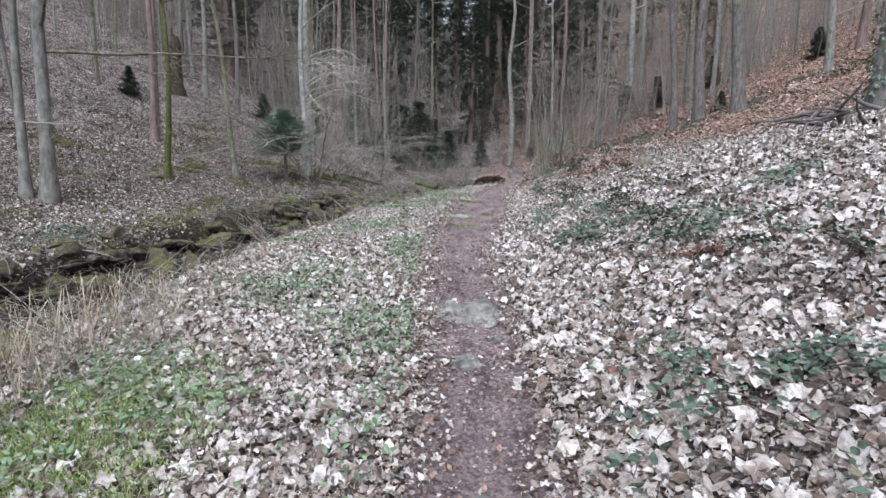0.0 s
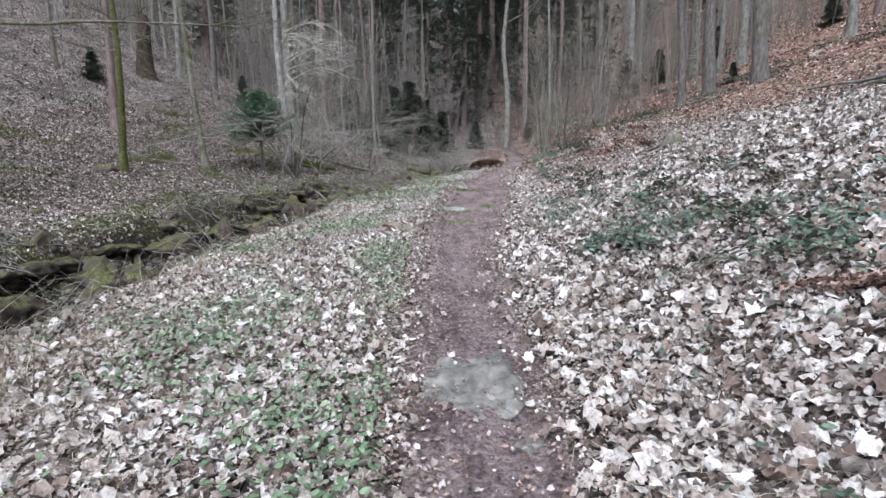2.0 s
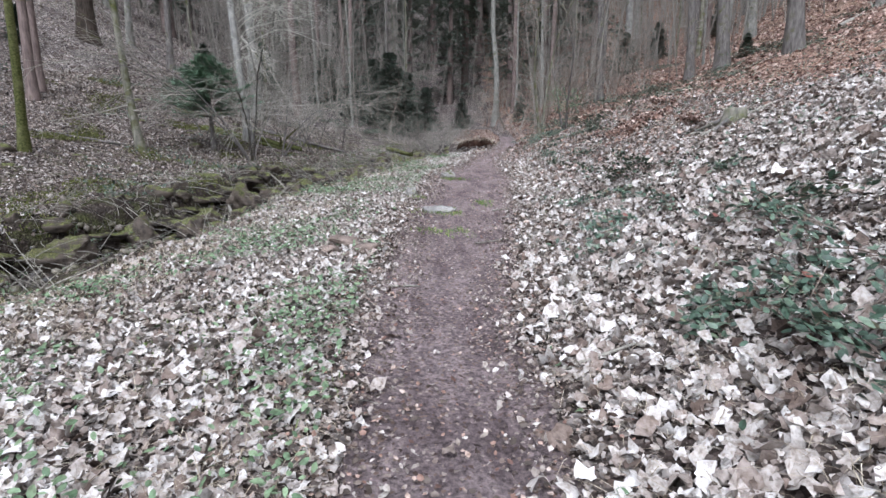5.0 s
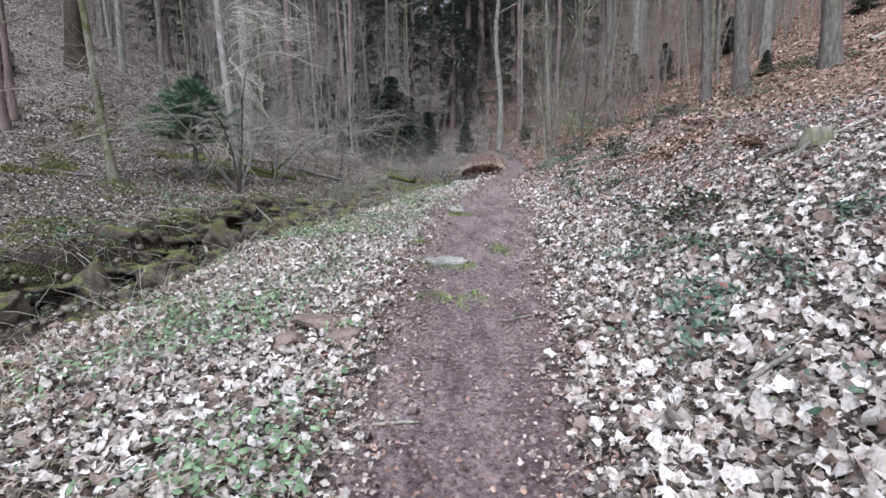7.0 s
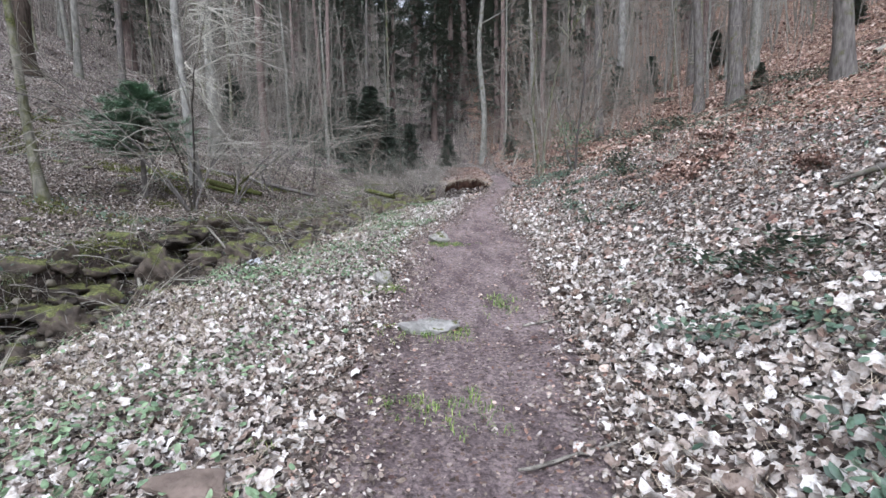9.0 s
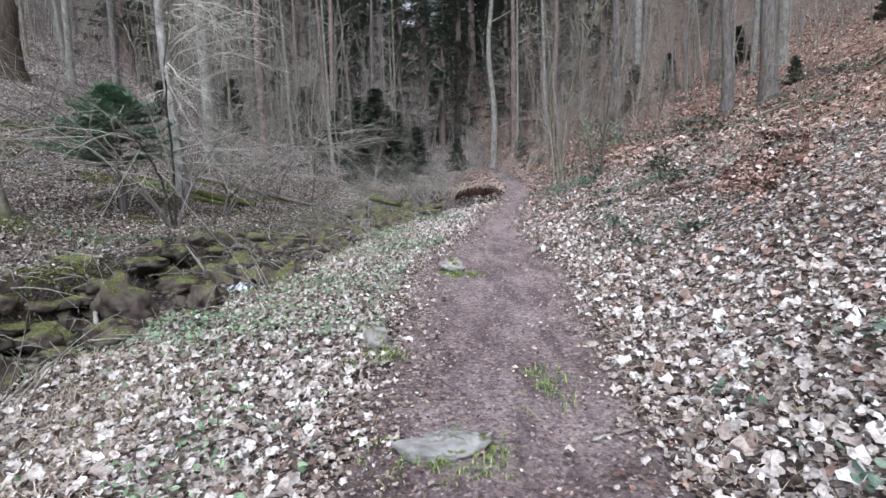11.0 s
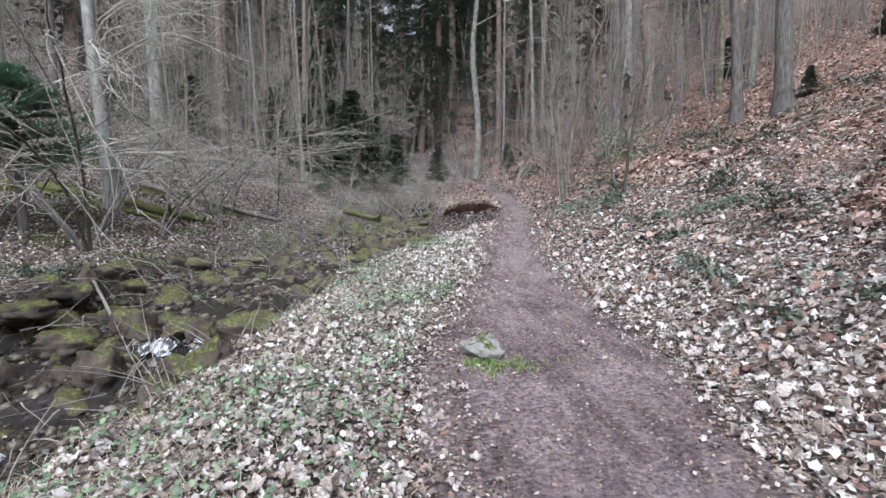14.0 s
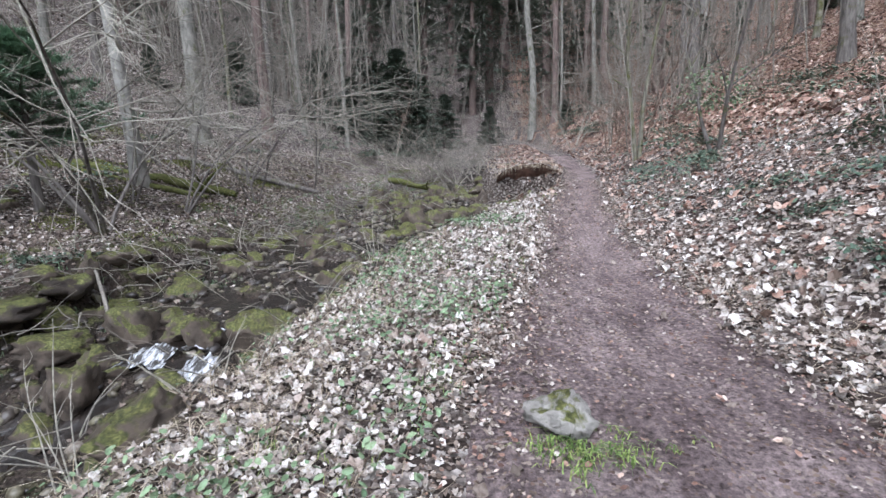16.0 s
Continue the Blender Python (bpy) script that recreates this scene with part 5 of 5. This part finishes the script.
for k, (x, y) in enumerate(((-3.0, 2.6), (-3.3, 3.6), (-3.1, 4.6), (-3.5, 5.4), (-3.6, 7.1), (-3.5, 9.0), (-3.0, 11.2), (-2.9, 13.0), (-2.5, 15.0), (-2.1, 16.2), (-1.8, 17.2), (-2.4, 16.8), (-1.6, 18.6), (-1.2, 20.0), (-6.9, 17.5), (-6.6, 20.0), (-3.7, 2.2), (-3.9, 4.0), (-2.7, 3.2), (-3.4, 3.0), (-2.9, 3.9), (-3.6, 4.6), (-3.2, 5.8), (-2.6, 2.2), (-3.0, 1.7), (-7.6, 14.5), (-4.8, 24.5))):
    m = pose(x, y, at(x, y), 0, 0, 83 * k)
    if k < 2:
        CA[k].matrix_world = m
    else:
        copy_thing(CA[k % 2], m)

# ---------------------------------------------------------------- fallen leaves, grass
rs = np.random.default_rng(1)
LOBED, OVAL = [lobed(s) for s in range(14)], [oval(s) for s in range(5)]


def sow(n, x0, x1, y0, y1, dense):
    x, y = rs.uniform(x0, x1, n), y0 + (y1 - y0) * rs.uniform(0, 1, n)
    keep = rs.uniform(0, 1, n) < dense(x, y)
    return x[keep], y[keep]


def patchy(x, y, scale, seed, low, high):
    v = np.array([noise.noise(Vector((a * scale, b * scale, seed))) for a, b in zip(x, y)])
    return np.clip((v - low) / (high - low), 0, 1)


def litter(name, xy, shapes, size, mat, label, tilt=0.55, lift=0.03, small=1.0, over=0.0):
    x, y = xy
    place = ground_points(x, y)
    place[:, 2] += over
    far = np.interp(y, (8, 15), (1.0, small))
    mesh = scatter(name, shapes, place, normal_at(x, y), far * (size[0] + (size[1] - size[0]) * rs.random(len(x)) ** 1.5) * (0.7 + 0.5 * rs.random(len(x))), mat, rs, tilt, lift)
    return tagged(new(name, mesh), label, "leaves", kind="stuff")


def beechy(x, y):
    return np.clip((x - 1.1) / 2.5, 0, 1) * np.clip((y - 9.0) / 6.5, 0, 1) + np.clip((y - 18) / 8, 0, 0.5) * (x > 1)


def bank_density(x, y):
    d = off_path(x, y)
    return np.clip((d + 0.3) / 0.7, 0, 1) ** 1.5 * (1 - 0.9 * np.clip(beechy(x, y), 0, 1)) * np.clip(1.25 - np.abs(x) / 14, 0.2, 1)


litter("dead_leaves_bank", sow(92000, 0.3, 9.0, 0, 26, bank_density), LOBED, (0.05, 0.155), PALE_LEAF, "deep litter of pale dry sycamore leaves on the bank", 0.7, 0.045, small=0.75)
litter("dead_leaves_verge", sow(88000, -4.0, 1.2, 0, 27, lambda x, y: np.clip((off_path(x, y) + 0.25) / 0.7, 0, 1) ** 1.3 * (x < table(PATH_LEFT, y) + 0.4) * (x > table(LIP, y) - 0.35) * np.clip(1.5 - y / 34, 0.3, 1)), LOBED, (0.045, 0.125), PALE_LEAF, "pale dry sycamore leaves on the verge", 0.65, 0.035, small=0.68)
litter("dead_leaves_slope", sow(26000, -17, -5, 7, 36, lambda x, y: (x < table(TOE, y) - np.interp(y, (12, 15.5), (0.15, 0.75))) * np.clip(1.0 - patchy(x, y, 0.5, 3, 0.0, 0.7), 0.25, 1)), LOBED[:4], (0.07, 0.12), SLOPE_LEAF, "pale and brown dead leaves on the far slope")
litter("bench_leaves", sow(26000, -13, -4.0, 5, 24, lambda x, y: np.interp(y, (13, 17), (1.0, 0.25)) * (x < table(TOE, y) - np.interp(y, (12, 15.5), (0.12, 0.8))) * np.clip(1.3 - (table(TOE, y) - x) / 4.5, 0, 1) * np.clip(1.0 - patchy(x, y, 0.7, 71, 0.0, 0.5), 0.15, 1)), LOBED, (0.05, 0.12), PALE_LEAF, "pale dead leaves on the flat beyond the brook", 0.65, 0.035)
litter("beech_leaves", sow(44000, 1.0, 22, 11, 48, lambda x, y: np.clip(beechy(x, y) + 0.08, 0, 1) * (off_path(x, y) > 0.05)), OVAL, (0.08, 0.14), BEECH_LEAF, "russet beech leaves on the slope above the path")
litter("path_leaves", sow(5200, -0.9, 3.2, -0.5, 27, lambda x, y: (off_path(x, y) < 0.05) * np.clip(1.0 + off_path(x, y) / (0.35 + 0.35 * (x < (table(PATH_LEFT, y) + table(PATH_RIGHT, y)) / 2)), 0.05, 1)), LOBED, (0.03, 0.085), CRUMBS, "broken pale leaves strewn on the path", 0.25, 0.02, over=0.018)
litter("brown_leaf_bits", sow(40000, -1.1, 3.2, 0, 27, lambda x, y: (off_path(x, y) < 0.3) * np.clip(0.9 + off_path(x, y) / 0.8, 0.18, 1)), [shred(k) for k in range(5)], (0.012, 0.045), BEECH_LEAF, "crumbled brown leaf bits on the path", 0.3, 0.015, over=0.016)
litter("path_crumbs", sow(170000, -1.1, 3.2, 0, 30, lambda x, y: (off_path(x, y) < 0.1) * np.clip(0.75 + off_path(x, y) / (0.4 + 0.5 * (x < (table(PATH_LEFT, y) + table(PATH_RIGHT, y)) / 2) * (y > 9)), 0.05, 1)), [shred(k) for k in range(6)], (0.015, 0.045), SLOPE_LEAF, "grey-brown leaf crumbs trodden into the path", 0.25, 0.012, over=0.016)
litter("leaf_crumbs", sow(190000, -3.9, 7.0, 0, 24, lambda x, y: np.clip((off_path(x, y) + 0.4 + 0.15 * (x < 1)) / 0.6, 0, 1) * (x > table(LIP, y) - 0.4) * np.clip(1.15 - y / 30, 0.2, 1)), [shred(k) for k in range(6)], (0.015, 0.055), CRUMBS, "broken grey-brown leaf crumbs between the leaves", 0.8, 0.05)
litter("slope_crumbs", sow(60000, -17, -4.5, 7, 34, lambda x, y: (x < table(TOE, y) - np.interp(y, (12, 15.5), (0.12, 0.6)))), [shred(k) for k in range(6)], (0.03, 0.1), SLOPE_LEAF, "broken brown leaves on the far slope", 0.6, 0.03)
litter("brook_leaves", sow(22000, -8, 2.0, 4, 31, lambda x, y: (x < table(LIP, y)) * (x > table(TOE, y) - 0.6) * 0.6 * ((y < 27.6) | (x < 0.3))), LOBED[:3], (0.03, 0.09), SLOPE_LEAF, "dark wet leaves caught among the stones")

x, y = sow(260, 0.5, 3.0, 29.3, 33.5, lambda x, y: (off_path(x, y) > 0.0) * (x > table(LIP, y) - 0.1) * 0.9)
tagged(new("mound_grass", tuft_mesh("mound_grass", ground_points(x, y), rs, STRAW, 5, 0.13, 0.005, 1.5)), "dead grass on the mound above the red bank", "grass", kind="stuff")
x, y = np.concatenate([rs.normal(0.42, 0.16, 60), rs.normal(-0.36, 0.1, 40), rs.normal(0.1, 0.22, 50), rs.normal(0.15, 0.2, 35), rs.normal(0.85, 0.1, 25)]), np.concatenate([rs.normal(16.2, 0.1, 60), rs.normal(13.55, 0.08, 40), rs.normal(12.2, 0.1, 50), rs.normal(10.9, 0.12, 35), rs.normal(13.0, 0.2, 25)])
tagged(new("path_grass", tuft_mesh("path_grass", ground_points(x, y), rs, GRASS, 6, 0.08, 0.004, 1.2)), "small green tufts beside the stones on the path", "grass", kind="stuff")
x, y = sow(16000, -4.2, -0.3, 0, 26, lambda x, y: np.clip(1 - np.abs(x - table(LIP, y) - 0.2) / 1.1, 0, 1) * np.interp(y, (9, 15), (1, 0.55)))
tagged(new("dead_grass", tuft_mesh("dead_grass", ground_points(x, y), rs, STRAW, 5, 0.24, 0.0022, 1.9, 0.3)), "bleached dead grass along the edge of the bank", "grass", kind="stuff")
x, y = sow(11000, -3.0, 6.0, 0, 22, lambda x, y: np.clip(off_path(x, y) / 0.3, 0, 1) * patchy(x, y, 0.8, 9, 0.05, 0.4))
tagged(new("dead_stems", tuft_mesh("dead_stems", ground_points(x, y), rs, STRAW, 3, 0.24, 0.0024, 1.95, 0.25)), "dead grass stems among the leaves", "grass", kind="stuff")
x, y = sow(5200, -3.6, -0.9, 0.4, 4.2, lambda x, y: np.clip(1.25 - np.hypot((x + 2.3) / 0.9, (y - 2.2) / 1.1), 0, 1))
tagged(new("grass_tuft", tuft_mesh("grass_tuft", ground_points(x, y), rs, GRASS, 6, 0.13, 0.004, 1.2)), "bright green grass on the verge", "grass", kind="stuff")
x, y = sow(9000, -2.2, 2.0, 6, 28, lambda x, y: np.clip(off_path(x, y) / 0.2 + 0.3, 0, 1) * (x < table(PATH_LEFT, y) + 0.2) * (patchy(x, y, 0.9, 4, 0.1, 0.4) + np.clip((y - 17) / 6, 0, 0.5)) * 0.7)
tagged(new("short_grass", tuft_mesh("short_grass", ground_points(x, y), rs, GRASS, 4, 0.07, 0.003, 1.1)), "short green grass on the verge", "grass", kind="stuff")
x, y = sow(56000, -3.6, 0.8, 1, 27, lambda x, y: (off_path(x, y) > 0.05) * (x > table(LIP, y) - 0.2) * (patchy(x, y, 0.8, 14, -0.1, 0.35) * 1.0 + 0.04))
p = ground_points(x, y)
p[:, 2] += 0.055
tagged(new("ground_ivy", scatter("ground_ivy", OVAL, p, normal_at(x, y), rs.uniform(0.028, 0.058, len(x)), HERB, rs, 0.5, 0.05)), "fresh green herb leaves pushing through the litter", "herbs", kind="stuff")
x, y = sow(30000, 1.2, 14, 1, 34, lambda x, y: (off_path(x, y) > 0.3) * (patchy(x, y, 0.75, 24, 0.0, 0.5) * 0.6 + 0.05 + 0.3 * np.clip((x - 4) / 2, 0, 1) * np.clip((y - 12) / 4, 0, 1)))
p = ground_points(x, y)
p[:, 2] += 0.075
tagged(new("bank_ivy", scatter("bank_ivy", OVAL, p, normal_at(x, y), rs.uniform(0.035, 0.07, len(x)), IVY, rs, 0.5, 0.06)), "dark ivy leaves scattered through the litter", "ivy", kind="stuff")
x, y = sow(9000, -10, 3, 6, 36, lambda x, y: (x < table(LIP, y) + 0.05) * (np.abs(x - table(TOE, y) + 0.5) < 1.6) * patchy(x, y, 0.9, 33, -0.3, 0.3))
tagged(new("brook_grass", tuft_mesh("brook_grass", ground_points(x, y), rs, HERB, 5, 0.13, 0.005, 1.4)), "dark mossy grass and ferns along the brook", "grass", kind="stuff")

x, y = sow(60000, -16, -5.5, 8, 32, lambda x, y: (x < table(TOE, y) - 0.2) * patchy(x, y, 0.55, 51, 0.12, 0.4))
p = ground_points(x, y)
p[:, 2] += 0.03
tagged(new("slope_moss", tuft_mesh("slope_moss", p, rs, MOSS, 4, 0.07, 0.008, 1.2)), "yellow-green cushions of moss on the far slope", "moss", kind="stuff")

x, y = sow(900, -4.1, -2.3, 1.6, 5.6, lambda x, y: np.clip(1.2 - np.hypot((x + 3.25) / 0.7, (y - 3.3) / 1.8), 0, 1) * 0.6)
tagged(new("tall_straw", tuft_mesh("tall_straw", ground_points(x, y), rs, STRAW, 3, 0.85, 0.003, 1.25)), "tall bleached grass stems leaning over the brook's edge", "grass", kind="stuff")
x, y = sow(26000, -3.4, 6.0, 0, 19, lambda x, y: np.clip((off_path(x, y) + 0.15) / 0.3, 0, 1) * (x > table(LIP, y) - 0.2))
p = ground_points(x, y)
p[:, 2] += 0.05
tagged(new("leaf_stalks", tuft_mesh("leaf_stalks", p, rs, STRAW, 1, 0.2, 0.0018, 2.05, 0.12)), "thin pale leaf stalks strewn through the litter", "leaves", kind="stuff")
x, y = sow(9000, -13.5, -6, 9, 27, lambda x, y: (x < table(TOE, y) - 0.5) * patchy(x, y, 0.5, 61, 0.15, 0.4))
p = ground_points(x, y)
p[:, 2] += 0.06
tagged(new("slope_ivy", scatter("slope_ivy", OVAL, p, normal_at(x, y), rs.uniform(0.05, 0.1, len(x)), IVY, rs, 0.5, 0.06)), "dark green ivy trailing over the far slope", "ivy", kind="stuff")

# flood debris, roots and twigs along the brook
rng = random.Random(31)
for nm, mat, label, many in (("brook_debris", TWIG, "grey dead twigs and washed-up roots along the brook", 420), ("bank_roots", TWIG_DARK, "dark roots and stems trailing down the banks of the brook", 620)):
    t = Tubes()
    for _ in range(many):
        y = rng.uniform(4, 31)
        toe, lip = float(table(TOE, y)), float(table(LIP, y))
        x = toe + rng.gauss(-0.15, 0.35) if rng.random() < 0.7 else rng.uniform(toe, lip - 0.1)
        q, qr = limb(rng, (x, y, at(x, y) + rng.uniform(0.03, 0.35)), (rng.gauss(0.25, 0.8), rng.gauss(0, 0.9), rng.gauss(0.0, 0.4)), rng.uniform(0.3, 1.1), rng.uniform(0.004, 0.014), 0.002, 5, 0.3, -0.12)
        q = [np.array([p[0], p[1], max(p[2], at(p[0], p[1]) + 0.02)]) for p in q]
        t.tube(q, qr, 4)
    tagged(new(nm, t.mesh(nm, mat)), label, "twigs", kind="stuff")

# leaves of the far slopes, sticks and gravel
litter("far_beech_leaves", sow(60000, 6, 42, 22, 78, lambda x, y: (x > table(PATH_RIGHT, y) + 2) * (x < 0.62 * y + 6) * np.clip(1.2 - patchy(x, y, 0.35, 8, 0.0, 0.6), 0.2, 1)), [shred(k) for k in range(6)], (0.1, 0.24), BEECH_LEAF, "russet leaves on the upper slope", 0.6, 0.06)
litter("far_slope_leaves", sow(42000, -42, -14, 16, 75, lambda x, y: (x > -0.62 * y - 8) * np.clip(1.2 - patchy(x, y, 0.35, 18, 0.0, 0.6), 0.2, 1)), [shred(k) for k in range(6)], (0.09, 0.2), SLOPE_LEAF, "grey-brown leaves on the upper slope", 0.6, 0.05)
GRAVEL = mat_island("wet_gravel", [(0.0, (0.025, 0.021, 0.018)), (0.5, (0.08, 0.066, 0.054)), (0.8, (0.13, 0.12, 0.075)), (1.0, (0.24, 0.21, 0.18))], 0.4, spec=0.5)
b = bmesh.new()
bmesh.ops.create_icosphere(b, subdivisions=1, radius=0.5)
cobble = (np.array([tuple(v.co) for v in b.verts]) * np.array([1, 0.8, 0.55]), np.array([[v.index for v in f.verts] for f in b.faces]))
b.free()
x, y = sow(17000, -8.4, 2.6, 3, 34, lambda x, y: (x < table(LIP, y) - 0.3) * (x > table(TOE, y) - 0.3) * 0.85 * ((y < 27.6) | (x < 0.3)))
tagged(new("brook_gravel", scatter("brook_gravel", [cobble], ground_points(x, y), normal_at(x, y), 0.04 + 0.2 * rs.random(len(x)) ** 2.2, GRAVEL, rs, 0.3, 0.02)), "wet dark pebbles in the bed of the brook", "pebbles", kind="stuff")

# single leaves beside the path, each to be picked up by itself
litter_bank, litter_verge = bpy.data.objects["dead_leaves_bank"], bpy.data.objects["dead_leaves_verge"]
singles = [mesh_arrays("leaf", p * 0.13, f, LONE_LEAF) for p, f in LOBED]
rng = random.Random(99)
made = 0
while made < 300:
    y = rng.uniform(0.8, 19)
    east = made % 2 == 0
    x = float(table(PATH_RIGHT, y)) + rng.uniform(0.0, 1.3) if east else float(table(PATH_LEFT, y)) - rng.uniform(0.0, 1.3)
    leaf = new("leaf", rng.choice(singles))
    leaf.parent = litter_bank if east else litter_verge
    p = ground_points(np.array([x]), np.array([y]))[0]
    leaf.matrix_basis = pose(p[0], p[1], p[2] + 0.045, rng.uniform(-25, 25), rng.uniform(-25, 25), rng.uniform(0, 360)) @ Matrix.Scale(rng.uniform(0.7, 1.15), 4)
    made += 1
